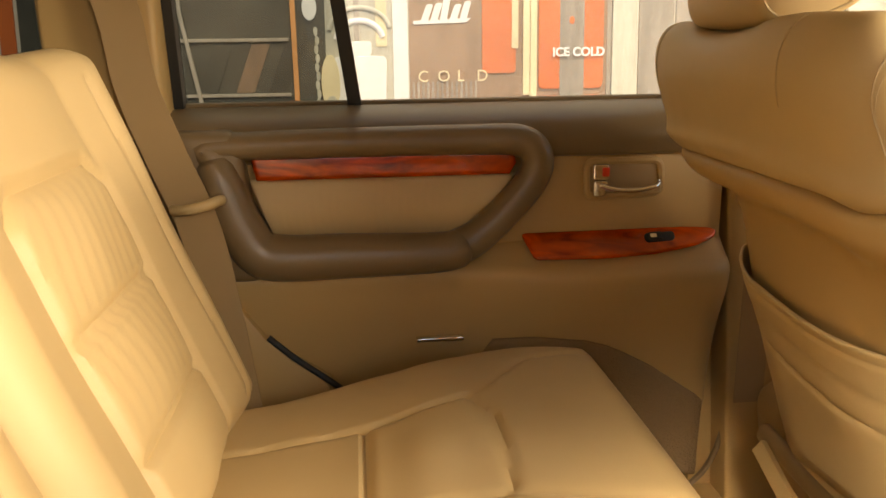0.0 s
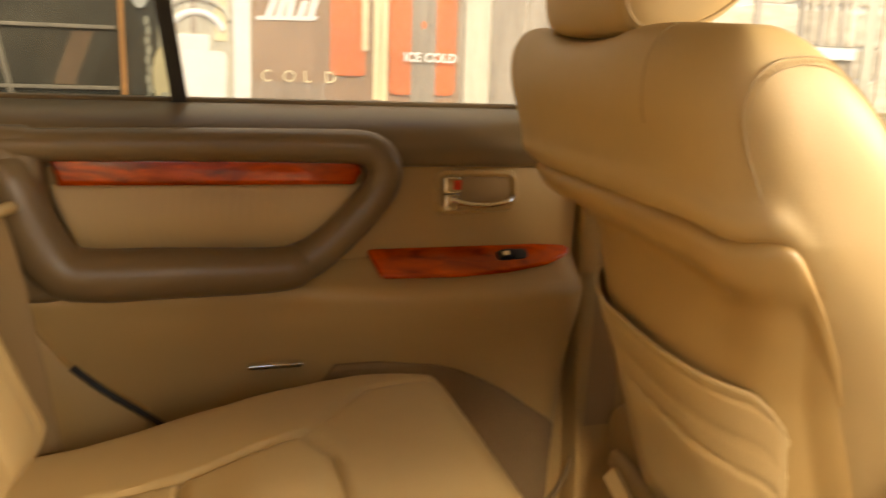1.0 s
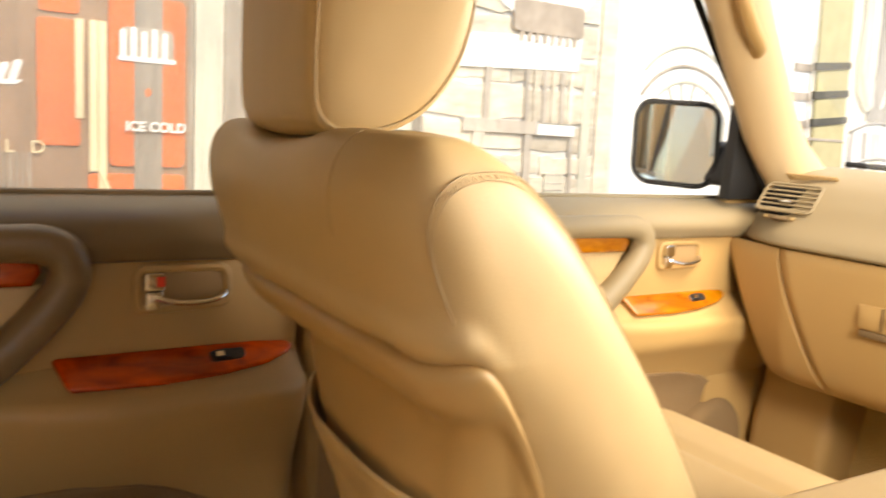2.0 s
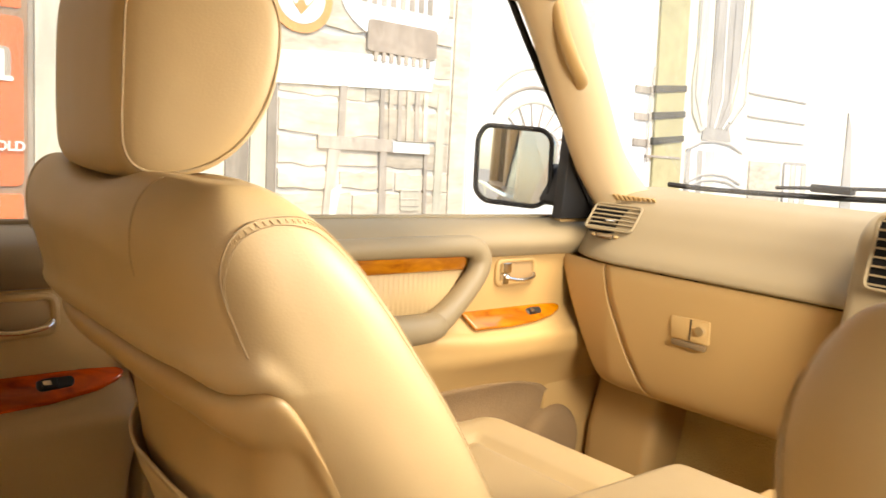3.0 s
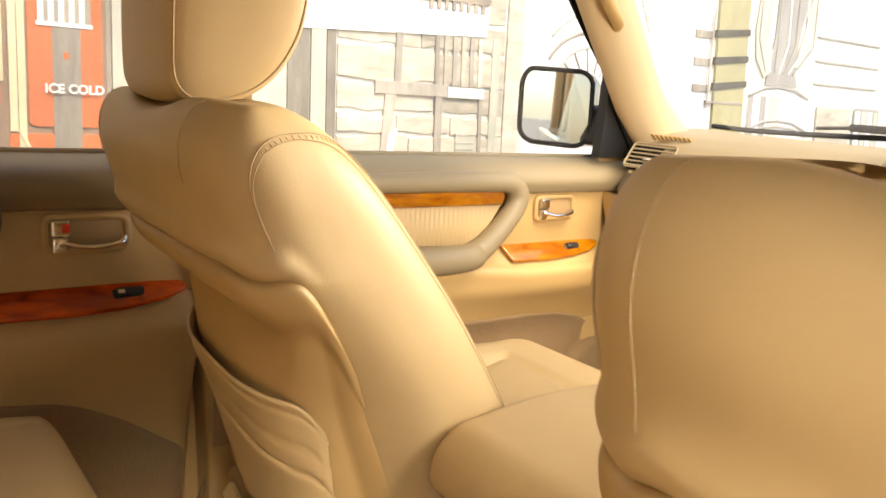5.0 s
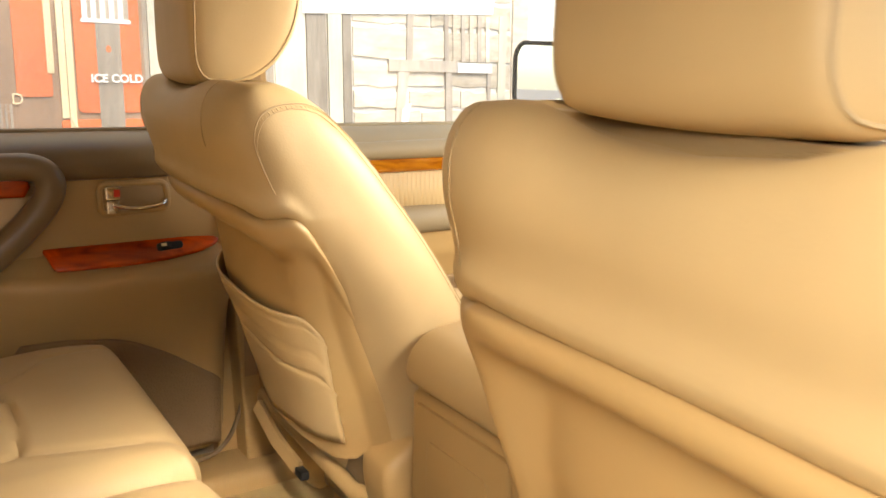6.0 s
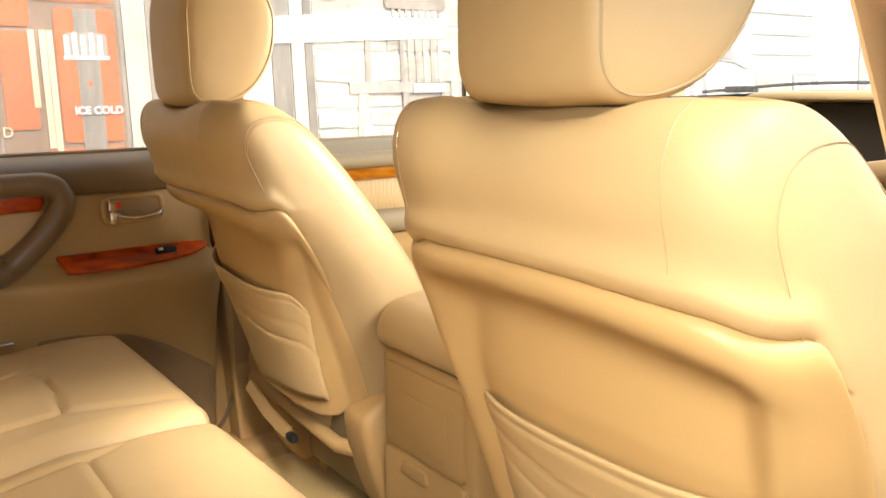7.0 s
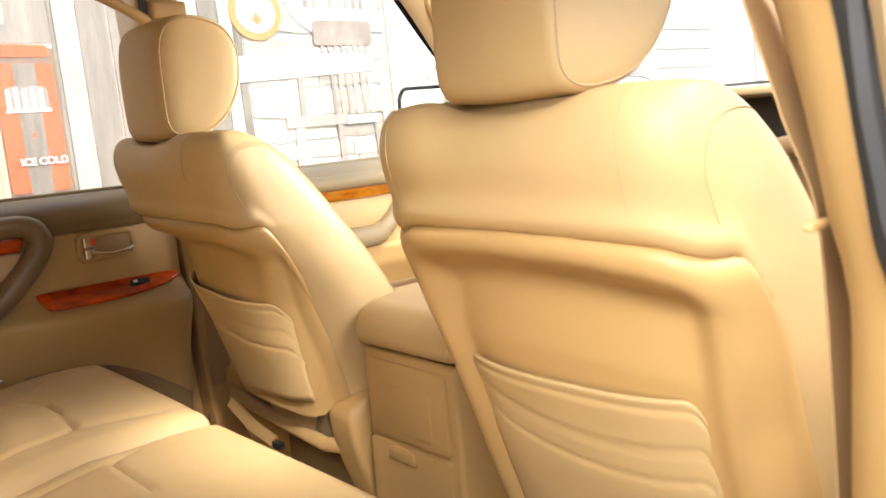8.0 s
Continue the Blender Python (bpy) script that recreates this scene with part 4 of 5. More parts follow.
part("pillar_recess", box(-0.035, 0.215, -0.895, -0.872, 0.62, 1.50, 0.006), BEIGE, shell)
part("near_door_trim", prism(rounded([(0.26, 0.62), (1.42, 0.62), (1.42, 1.43), (0.26, 1.43)], 0.03), -0.93, -0.855, "y", 0.015, 3), BEIGE, shell)
for off in (0.0, 0.013, 0.024):
    line = [(xb - 0.004 + off * 0.25, yb - 0.010 - off, z) for z, xa, ya, xb, yb in near]
    part("doorway_seal", tube(smooth_line(line, 4), 0.0075, 8), RUBBER if off != 0.013 else TAUPE, shell, "doorway seal")
screen = part("windscreen", sheet([[(1.83 - 0.74 * k, y * (1 - 0.07 * k), 1.465 + 0.435 * k + 0.03 * math.sin(math.pi * k)) for y in np.linspace(-0.84, 0.84, 16)] for k in np.linspace(0, 1, 10)]), SCREEN, shell)
screen.visible_shadow = False

# ---- belts ----
def belt_strap(label, line, width, across):
    b = thing("seat_belt", label, "seat belt")
    part("webbing", ribbon(smooth_line(line, 8), width, 0.0016, across), BELT, b)
    return b


rb = belt_strap("tan seat belt hanging down the rear pillar through a cream guide", [(-0.60, 0.735, 1.74), (-0.538, 0.725, 1.575), (-0.520, 0.72, 1.467), (-0.488, 0.71, 1.376), (-0.448, 0.70, 1.27), (-0.424, 0.685, 1.14), (-0.405, 0.665, 1.02)], 0.056, (1, 0, 0.25))
part("belt_guide", tube(smooth_line([(-0.480, 0.690, 1.303), (-0.455, 0.675, 1.306), (-0.428, 0.678, 1.312), (-0.418, 0.695, 1.314), (-0.422, 0.715, 1.308)], 5), 0.0075, 10), CREAM, rb, "cream belt guide")
fb = belt_strap("tan front seat belt on the far middle pillar", [(0.345, 0.745, 1.80), (0.362, 0.735, 1.60), (0.372, 0.735, 1.30), (0.375, 0.745, 0.95)], 0.048, (1, 0, 0))
part("belt_anchor", box(0.32, 0.40, 0.738, 0.775, 1.785, 1.825, 0.008, 3), BEIGE, fb)
nb = belt_strap("tan driver seat belt beside the open doorway", [(-0.045, -0.735, 1.83), (0.012, -0.785, 1.60), (0.022, -0.808, 1.515), (0.026, -0.825, 1.46), (0.032, -0.83, 1.36), (0.042, -0.832, 1.20), (0.042, -0.832, 0.95)], 0.048, (1, 0, 0))
part("belt_guide", box(-0.040, 0.010, -0.842, -0.836, 1.457, 1.462, 0.002), BEIGE, nb, "beige belt slot")

# ---- dashboard ----
dash = thing("dashboard", "two-tone dashboard with taupe top and cream glove box", "dashboard", pose(0.045, 0.0, 0.016))
top = smooth_line([(1.40, 1.325, 0), (1.295, 1.328, 0), (1.286, 1.345, 0), (1.315, 1.385, 0), (1.345, 1.425, 0), (1.385, 1.462, 0), (1.45, 1.482, 0), (1.62, 1.487, 0), (1.80, 1.470, 0)], 6)
rows = [[(p.x + 0.05 * max(0, (abs(y) - 0.70) / 0.14) ** 2, y, p.y) for p in top] for y in np.linspace(-0.84, 0.905, 62)]
part("dash_top", sheet(rows), DASH, dash, "taupe vinyl dash top").modifiers.new("thickness", "SOLIDIFY").thickness = 0.004
low = smooth_line([(1.300, 1.324, 0), (1.292, 1.30, 0), (1.296, 1.22, 0), (1.315, 1.12, 0), (1.345, 1.06, 0), (1.42, 1.03, 0)], 5)
edge_in = lambda z: 0.742 - 0.36 * (1.322 - z) - 0.25 * (1.322 - z) ** 2
edge_out = lambda z: 0.895 - 0.50 * (1.322 - z)


def lower_dash(name, left, right, label=""):
    rows = [[(p.x + 0.03 * max(0, (left(p.y) + (right(p.y) - left(p.y)) * k / 24 - 0.72) / 0.12), left(p.y) + (right(p.y) - left(p.y)) * k / 24, p.y) for p in low] for k in range(25)]
    ob = part(name, sheet(rows), BEIGE, dash, label)
    ob.modifiers.new("thickness", "SOLIDIFY").thickness = 0.004


lower_dash("glove_box", lambda z: 0.23, lambda z: edge_in(z), "cream glove box lid")
lower_dash("dash_end", lambda z: edge_in(z) + 0.004, edge_out)
lower_dash("dash_lower", lambda z: -0.84, lambda z: -0.07)
kick = [(1.30, 0.66), (1.55, 0.66), (1.55, 1.10), (1.36, 1.10), (1.31, 0.90)]
part("kick_panel", prism([(x + 0.215, z) for x, z in kick], 0.70, 0.90, "y", 0.03, 4), BEIGE, shell)
# taupe plate added for the shade below the dash
part("under_dash_shade", box(1.52, 1.76, -0.80, 0.80, 1.045, 1.06, 0.004), TAUPE, shell)
part("toe_board", prism([(1.60, 0.655), (1.78, 0.655), (1.78, 1.30), (1.74, 1.30)], -0.80, 0.75, "y", 0), CARPET, shell)
latch = part("glove_latch", prism(rounded([(0.470, 1.206), (0.554, 1.208), (0.560, 1.252), (0.470, 1.255)], 0.006), 1.286, 1.31, "x", 0.003), BEIGE, dash, "cream glove box latch")
part("lock_barrel", moved(tube([(0, 0, 0), (0.012, 0, 0)], 0.009, 16), Matrix.Translation((1.279, 0.488, 1.233))), CHROME, latch)
part("latch_line", box(1.2845, 1.287, 0.5095, 0.5115, 1.210, 1.252, 0), BLACK, latch)
part("latch_shadow", box(1.283, 1.290, 0.474, 0.550, 1.194, 1.206, 0.002), TAUPE, latch)


def dash_vent(m, w, h, slats, upright=False):
    vent = part("air_vent", moved(tube([(0, y, z) for y, z in rounded([(-w, -h), (w, -h), (w, h), (-w, h)], h * 0.35 if not upright else w * 0.3, 4)], 0.0028, 8, True, up=(1, 0, 0)), m), DASH, dash, "taupe air vent")
    part("vent_back", moved(prism(rounded([(-w, -h), (w, -h), (w, h), (-w, h)], min(w, h) * 0.3, 4), 0.010, 0.016, "x", 0), m), MATT, vent)
    for k in range(slats):
        z = -h + 2 * h * (k + 0.5) / slats
        part("vent_slat", moved(box(-0.001, 0.002, -w * 0.97, w * 0.97, z - 0.0017, z + 0.0015, 0), m), DASH, vent)
    part("vent_tab", moved(box(-0.007, 0.0, -0.012, 0.012, -h * 0.35 - 0.003, -h * 0.35 + 0.003, 0.001), m), CHROME, vent)
    return vent


dash_vent(pose(1.339, 0.764, 1.425, 0, 38, 4), 0.060, 0.034, 6)
part("vent_wheel", moved(box(-0.004, 0.006, -0.020, 0.020, -0.0045, 0.0045, 0.002), pose(1.315, 0.766, 1.384, 0, 38, 0)), TAUPE, dash)
for y in (0.735, 0.797):
    part("vent_mark", moved(box(-0.001, 0.004, -0.004, 0.004, -0.003, 0.003, 0), pose(1.315, y, 1.386, 0, 38, 0)), CREAM, dash)
for k in range(9):
    y = 0.700 + 0.013 * k
    part("demist_slot", moved(box(-0.010, 0.010, -0.0045, 0.0045, -0.001, 0.003, 0.001), pose(1.392, y, 1.4665, 0, 38)), BEIGE, dash)
stack = part("centre_panel", prism(rounded([(1.23, 0.90), (1.215, 1.30), (1.245, 1.475), (1.30, 1.505), (1.50, 1.500), (1.50, 0.90)], 0.03), -0.06, 0.205, "y", 0.02, 4), DASH, dash, "taupe centre stack")
dash_vent(pose(1.208, 0.122, 1.442, 0, 10, -6), 0.044, 0.058, 8, True)
hood = sheet([[(x + 0.05 * abs(s) ** 4, -0.34 + 0.43 * s, 1.46 - 0.03 * (x - 1.085) / 0.3 + (0.066 - 0.006 * (x < 1.09)) * (1 - min(1, abs(s)) ** 8) ** 0.3) for s in np.sin(np.linspace(-math.pi / 2, math.pi / 2, 60))] for x in (1.080, 1.086, 1.10, 1.14, 1.2, 1.28, 1.36)])
part("cluster_hood", hood, DASH, dash, "taupe instrument hood").modifiers.new("thickness", "SOLIDIFY").thickness = 0.012
part("cluster_face", prism(rounded([(-0.70, 1.36), (0.0, 1.36), (0.0, 1.50), (-0.70, 1.50)], 0.05), 1.22, 1.24, "x", 0.005), BLACK, dash, "dark instrument face")
for y in (-0.5, -0.28):
    part("gauge_ring", tube([(1.216, y + 0.055 * math.cos(a), 1.445 + 0.045 * math.sin(a)) for a in np.linspace(0, 2 * math.pi, 25)[:-1]], 0.004, 6, True, up=(1, 0, 0)), CHROME, dash)
wheel = thing("steering_wheel", "taupe leather steering wheel behind the driver seat", "steering wheel", pose(0.78, -0.50, 1.285, 0, 62, 0))
part("rim", tube([(0.188 * math.cos(a), 0.188 * math.sin(a), 0) for a in np.linspace(0, 2 * math.pi, 49)[:-1]], 0.015, 12, True), TAUPE, wheel)
part("hub", moved(tube([(0, 0, -0.03), (0, 0, 0.0), (0, 0, 0.02)], [0.06, 0.075, 0.05], 24), Matrix.Identity(4)), TAUPE, wheel)
for a in (0.2, math.pi - 0.2, math.pi * 1.5):
    part("spoke", tube([(0.06 * math.cos(a), 0.06 * math.sin(a), 0), (0.18 * math.cos(a), 0.18 * math.sin(a), 0)], 0.016, 8, flat=0.5), TAUPE, wheel)
part("column", tube([(0, 0, -0.03), (0, 0, -0.45)], 0.04, 16), TAUPE, wheel)

# ---- wipers ----
def wiper(blade, arm):
    w = thing("wiper", "black wiper resting on the foot of the windscreen", "wiper", group="wipers")
    on = lambda pts, lift: [(1.812 - (z - 1.485) * 1.55 + lift, y, z + lift * 0.6) for y, z in pts]
    part("blade", tube(smooth_line(on(blade, 0.008), 5), 0.0075, 6), BLACK, w)
    part("arm", tube(smooth_line(on(arm, 0.020), 5), 0.008, 6, flat=0.6), BLACK, w)
    y, z = arm[1]
    part("clip", moved(box(-0.016, 0.016, -0.045, 0.045, -0.009, 0.009, 0.003), Matrix.Translation(on([(y, z)], 0.016)[0])), BLACK, w)
    return w


wiper([(0.90, 1.507), (0.75, 1.505), (0.46, 1.514), (0.25, 1.524), (0.02, 1.522)], [(0.60, 1.518), (0.46, 1.528), (0.25, 1.540), (0.02, 1.540)])
wiper([(0.12, 1.494), (-0.10, 1.492), (-0.45, 1.496)], [(0.06, 1.498), (-0.06, 1.502), (-0.50, 1.498)])
part("cowl", box(1.80, 1.90, -0.84, 0.86, 1.40, 1.476, 0.01), BLACK, shell)


# ---- picture on the wall: flat boards and shapes standing a little proud ----
def paint(name, colour, spread=0.14, streak=(9, 9, 9), worn=0.5):
    m = mat(name, colour, 0.75, grain=40, bump=0.3, dist=0.002, spread=spread, stains=6)
    nt = m.node_tree
    b = nt.nodes["Principled BSDF"]
    tc = next(n for n in nt.nodes if n.type == "TEX_COORD")
    mp = nt.nodes.new("ShaderNodeMapping")
    mp.inputs["Scale"].default_value = streak
    n = nt.nodes.new("ShaderNodeTexNoise")
    n.inputs["Scale"].default_value, n.inputs["Detail"].default_value, n.inputs["Roughness"].default_value = 1.0, 5, 0.65
    info = nt.nodes.new("ShaderNodeObjectInfo")
    tone = nt.nodes.new("ShaderNodeMath")
    tone.operation, tone.inputs[1].default_value = "MULTIPLY_ADD", worn
    less = nt.nodes.new("ShaderNodeMath")
    less.operation, less.inputs[1].default_value, less.inputs[2].default_value = "MULTIPLY_ADD", worn * 0.35, 1.0 - worn * 0.72
    hsv = nt.nodes.new("ShaderNodeHueSaturation")
    nt.links.new(tc.outputs["Object"], mp.inputs["Vector"])
    nt.links.new(mp.outputs["Vector"], n.inputs["Vector"])
    nt.links.new(info.outputs["Random"], less.inputs[0])
    nt.links.new(n.outputs["Fac"], tone.inputs[0])
    nt.links.new(less.outputs[0], tone.inputs[2])
    nt.links.new(tone.outputs[0], hsv.inputs["Value"])
    nt.links.new(b.inputs["Base Color"].links[0].from_socket, hsv.inputs["Color"])
    nt.links.new(hsv.outputs["Color"], b.inputs["Base Color"])
    return m


ORANGE = paint("orange_paint", (0.76, 0.17, 0.04))
IVORY = paint("ivory_paint", (0.85, 0.72, 0.45))
WHITE = paint("white_paint", (0.88, 0.86, 0.82), 0.05, (12, 12, 5), 0.25)
GREYW = paint("weathered_board", (0.37, 0.32, 0.26), 0.3, (38, 38, 4), 1.1)
PALEW = paint("pale_board", (0.60, 0.57, 0.46), 0.2, (34, 34, 4), 0.8)
BROWNW = paint("brown_panel", (0.30, 0.19, 0.12), 0.3, (30, 30, 5), 0.9)
DARKW = paint("dark_shelf", (0.07, 0.065, 0.05), 0.3, (10, 10, 14), 1.1)
STONE = paint("sandstone", (0.64, 0.555, 0.44), 0.25, (9, 9, 30), 1.2)
STRAW = paint("straw_paint", (0.42, 0.37, 0.20), 0.2)
OCHRE = paint("ochre_paint", (0.72, 0.33, 0.12), 0.2)
ASH = paint("ash_paint", (0.62, 0.59, 0.54), 0.15)
# lighter copies for the front part of the picture, overexposure put into the colour
GREYF = paint("overlit_grey_paint", (0.46, 0.40, 0.335), 0.25, (30, 30, 5), 0.9)
BROWNF = paint("overlit_brown_paint", (0.48, 0.39, 0.31), 0.25, (12, 12, 9), 0.9)
PALEGREY = paint("pale_grey_paint", (0.40, 0.37, 0.335), 0.2, (26, 26, 4), 0.6)
FACE = 1.94


def spot(x, z):
    """Drawing to wall: the picture is a little stretched towards its far end."""
    return (-0.0725 + 1.0277 * x + 0.0033 * z - 0.0073 * x * x - 0.0247 * x * z, -0.0466 + 0.0148 * x + 0.9973 * z + 0.0004 * x * x - 0.0091 * x * z)


def relief(name, poly, depth, material, parent=None, label="", bevel=0.002, drawn=True):
    """A flat shape on the wall, given as outline in x and z."""
    return part(name, prism([spot(x, z) if drawn else (x, z) for x, z in poly], FACE - 0.001 - depth * 0.4, FACE + 0.01, "y", bevel * 0.5), material, parent, label, smooth=False)


def rect(x0, x1, z0, z1, lean=0.0):
    return [(x0, z0), (x1, z0), (x1 + lean, z1), (x0 + lean, z1)]


def oval(cx, cz, rx, rz, n=28):
    return [(cx + rx * math.cos(a), cz + rz * math.sin(a)) for a in np.linspace(0, 2 * math.pi, n + 1)[:-1]]


def stroke(name, pts, r, depth, material, parent, label=""):
    return part(name, tube([(spot(x, z)[0], FACE - 0.001 - depth * 0.4, spot(x, z)[1]) for x, z in pts], r, 6, up=(0, 1, 0), flat=0.4), material, parent, label)


def letters(text, x, z, size, material, parent, depth, bold=0.0):
    cu = bpy.data.curves.new("letters", "FONT")
    cu.body, cu.size, cu.extrude, cu.offset, cu.align_x = text, size, 0.001, bold, "LEFT"
    tmp = bpy.data.objects.new("letters", cu)
    scene.collection.objects.link(tmp)
    bpy.context.view_layer.update()
    me = bpy.data.meshes.new_from_object(tmp.evaluated_get(bpy.context.evaluated_depsgraph_get()))
    bpy.data.objects.remove(tmp)
    me.materials.clear()
    me.materials.append(material)
    ob = new("lettering", me)
    ob.matrix_world = pose(spot(x, z)[0], FACE - 0.003 - depth * 0.4, spot(x, z)[1], 90)
    ob.parent = parent
    return ob


def picture(name, label, category):
    return thing(name, label, category)


# dark shelves
sh = picture("shelf_picture", "dark painted shelves behind a red pole", "wall relief")
relief("back_panel", rect(-1.05, -0.245, 0.9, 2.6), 0.006, DARKW, sh)
for z in (1.531, 1.383, 1.70):
    relief("shelf_board", rect(-0.98, -0.41, z - 0.004, z + 0.005), 0.02, GREYW, sh, drawn=False)
for k, x in enumerate((-0.66, -0.56, -0.47)):
    relief("shelf_shade", rect(x, x + 0.05, 1.39, 1.52, 0.05), 0.010, BROWNW if k == 1 else DARKW, sh, drawn=False)
relief("red_pole", [(-0.399, 0.9), (-0.386, 0.9), (-0.391, 2.5), (-0.405, 2.5)], 0.026, OCHRE, sh, drawn=False)
relief("brown_pole", [(-0.60, 0.95), (-0.59, 0.95), (-0.645, 1.34), (-0.69, 1.60), (-0.70, 2.0), (-0.71, 2.0), (-0.700, 1.60), (-0.656, 1.34)], 0.026, GREYW, sh, drawn=False)
for k in range(9):
    relief("chain_link", oval(-0.336 + 0.003 * (k % 2), 1.36 + 0.024 * k, 0.006, 0.013, 10), 0.020, PALEW, sh, drawn=False)
relief("lamp_oval", oval(-0.300, 1.412, 0.026, 0.078), 0.022, IVORY, sh, drawn=False)
relief("lamp_cap", oval(-0.298, 1.36, 0.014, 0.018, 14), 0.026, PALEW, sh, drawn=False)
relief("white_loop", oval(-0.350, 1.615, 0.020, 0.034), 0.020, WHITE, sh, drawn=False)
relief("white_board", rect(-1.7, -1.08, 1.55, 2.0), 0.008, WHITE, sh)
relief("orange_edge", rect(-1.10, -1.06, 1.3, 2.2), 0.012, ORANGE, sh)
relief("left_board", rect(-3.4, -1.72, 0.2, 3.4), 0.006, GREYW, sh)

# white jug and strip
jug = picture("jug_picture", "white painted jug and bright strip", "wall relief")
relief("jug_body", rounded(rect(-0.232, -0.082, 1.36, 1.535, 0.006), 0.02), 0.016, WHITE, jug)
relief("jug_neck", rounded(rect(-0.20, -0.118, 1.535, 1.575), 0.01), 0.015, WHITE, jug)
stroke("jug_arch", [(-0.15 + 0.085 * math.cos(a), 1.60 + 0.065 * math.sin(a)) for a in np.linspace(0.2, math.pi - 0.1, 14)], 0.006, 0.014, PALEW, jug)
stroke("jug_arch", [(-0.15 + 0.065 * math.cos(a), 1.575 + 0.055 * math.sin(a)) for a in np.linspace(0.2, math.pi - 0.1, 14)], 0.008, 0.012, WHITE, jug)
relief("jug_stem", rect(-0.165, -0.150, 1.57, 2.2), 0.010, GREYW, jug)
relief("jug_glow", rect(-0.105, -0.075, 1.56, 2.2), 0.009, IVORY, jug)
relief("bright_strip", rect(-0.058, -0.016, 0.9, 2.4), 0.014, WHITE, jug)
relief("back", rect(-0.245, -0.012, 0.9, 2.4), 0.005, PALEW, jug)

# brown sign with pale script bars and the word under it
sg = picture("sign_picture", "brown corrugated sign with white writing", "sign")
relief("sign_board", rect(-0.012, 0.190, 1.30, 2.3), 0.006, BROWNW, sg)
for k in range(14):
    relief("rib", rect(-0.005 + 0.0137 * k, 0.002 + 0.0137 * k, 1.0, 1.462), 0.012, GREYW, sg, bevel=0.001)
for k, c in enumerate("COLD"):
    letters(c, 0.0105 + 0.056 * k, 1.462, 0.044, IVORY, sg, 0.010)
for k, (x, z0, z1) in enumerate(((0.020, 1.625, 1.672), (0.046, 1.622, 1.676), (0.074, 1.625, 1.715), (0.100, 1.622, 1.672), (0.128, 1.622, 1.680))):
    relief("script_bar", rounded([(x, z0), (x + 0.020, z0), (x + 0.038, z1), (x + 0.018, z1)], 0.008), 0.011, WHITE, sg, "white slanted stroke")
relief("script_swash", rounded([(0.000, 1.618), (0.150, 1.622), (0.165, 1.634), (0.000, 1.628)], 0.004), 0.012, WHITE, sg)
# orange drink coolers
cool = picture("cooler_picture", "orange drink cooler with white lettering and grey stripe", "wall relief")
relief("cooler_back", rect(0.185, 0.56, 0.7, 1.91), 0.004, BROWNW, cool)
relief("narrow_door", rounded(rect(0.195, 0.292, 1.482, 1.785), 0.012), 0.014, ORANGE, cool)
relief("narrow_top", rounded(rect(0.20, 0.29, 1.80, 1.90), 0.012), 0.014, ORANGE, cool)
for x, z in ((0.280, 1.55), (0.313, 1.42), (0.334, 1.30)):
    relief("ivory_bar", rect(x, x + 0.019, z, 1.79), 0.020, IVORY, cool)
relief("wide_door", rounded(rect(0.359, 0.549, 1.435, 1.86), 0.02), 0.016, ORANGE, cool)
relief("wide_door_low", rounded(rect(0.31, 0.549, 1.10, 1.415), 0.012), 0.014, ORANGE, cool)
relief("cooler_crown", rounded([(0.20, 1.88), (0.545, 1.88), (0.54, 1.92), (0.20, 1.925)], 0.01), 0.012, ORANGE, cool)
relief("grey_stripe", rect(0.420, 0.492, 1.10, 1.86), 0.018, GREYW, cool)
relief("red_lamp", oval(0.455, 1.625, 0.008, 0.011, 12), 0.022, ORANGE, cool)
relief("logo_block", rounded(rect(0.385, 0.52, 1.70, 1.785), 0.02), 0.0195, GREYW, cool)
for k in range(5):
    relief("logo_bar", rounded(rect(0.385 + 0.026 * k, 0.40 + 0.026 * k, 1.70 + 0.006 * (k % 2), 1.785 - 0.008 * ((k + 1) % 2)), 0.006), 0.023, WHITE, cool)
relief("logo_bar", rounded(rect(0.38, 0.525, 1.70, 1.712), 0.005), 0.0235, WHITE, cool)
letters("ICE COLD", 0.398, 1.527, 0.0335, WHITE, cool, 0.0235, 0.0011)
stroke("hose", [(p.x, p.y) for p in smooth_line([(0.335, 1.43, 0), (0.35, 1.39, 0), (0.375, 1.34, 0), (0.385, 1.25, 0)], 5)], 0.006, 0.022, IVORY, cool)
relief("crown_sign", rounded(rect(0.22, 0.42, 1.985, 2.10), 0.01), 0.012, PALEW, cool)
relief("crown_board", rect(0.185, 0.56, 1.925, 2.6), 0.003, GREYW, cool)

# boards between cooler and stone
bd = picture("board_picture", "upright weathered boards with a pale post", "wall relief")
for k, (x0, x1, mt, d) in enumerate(((0.575, 0.648, PALEW, 0.024), (0.655, 0.76, GREYW, 0.010), (0.765, 0.88, GREYW, 0.012), (0.885, 0.99, GREYW, 0.009), (0.995, 1.11, PALEW, 0.011), (1.115, 1.192, GREYW, 0.014),
                                     (1.197, 1.252, PALEW, 0.022), (1.256, 1.290, GREYW, 0.016), (0.560, 0.574, GREYW, 0.008))):
    relief("board", rect(x0, x1, 0.3, 3.2), d, mt, bd)

# stone wall with bench, stool and chair
st = picture("stonework_picture", "pale stone courses behind painted stool and chair", "wall relief")
rnd = random.Random(4)
z = 1.0
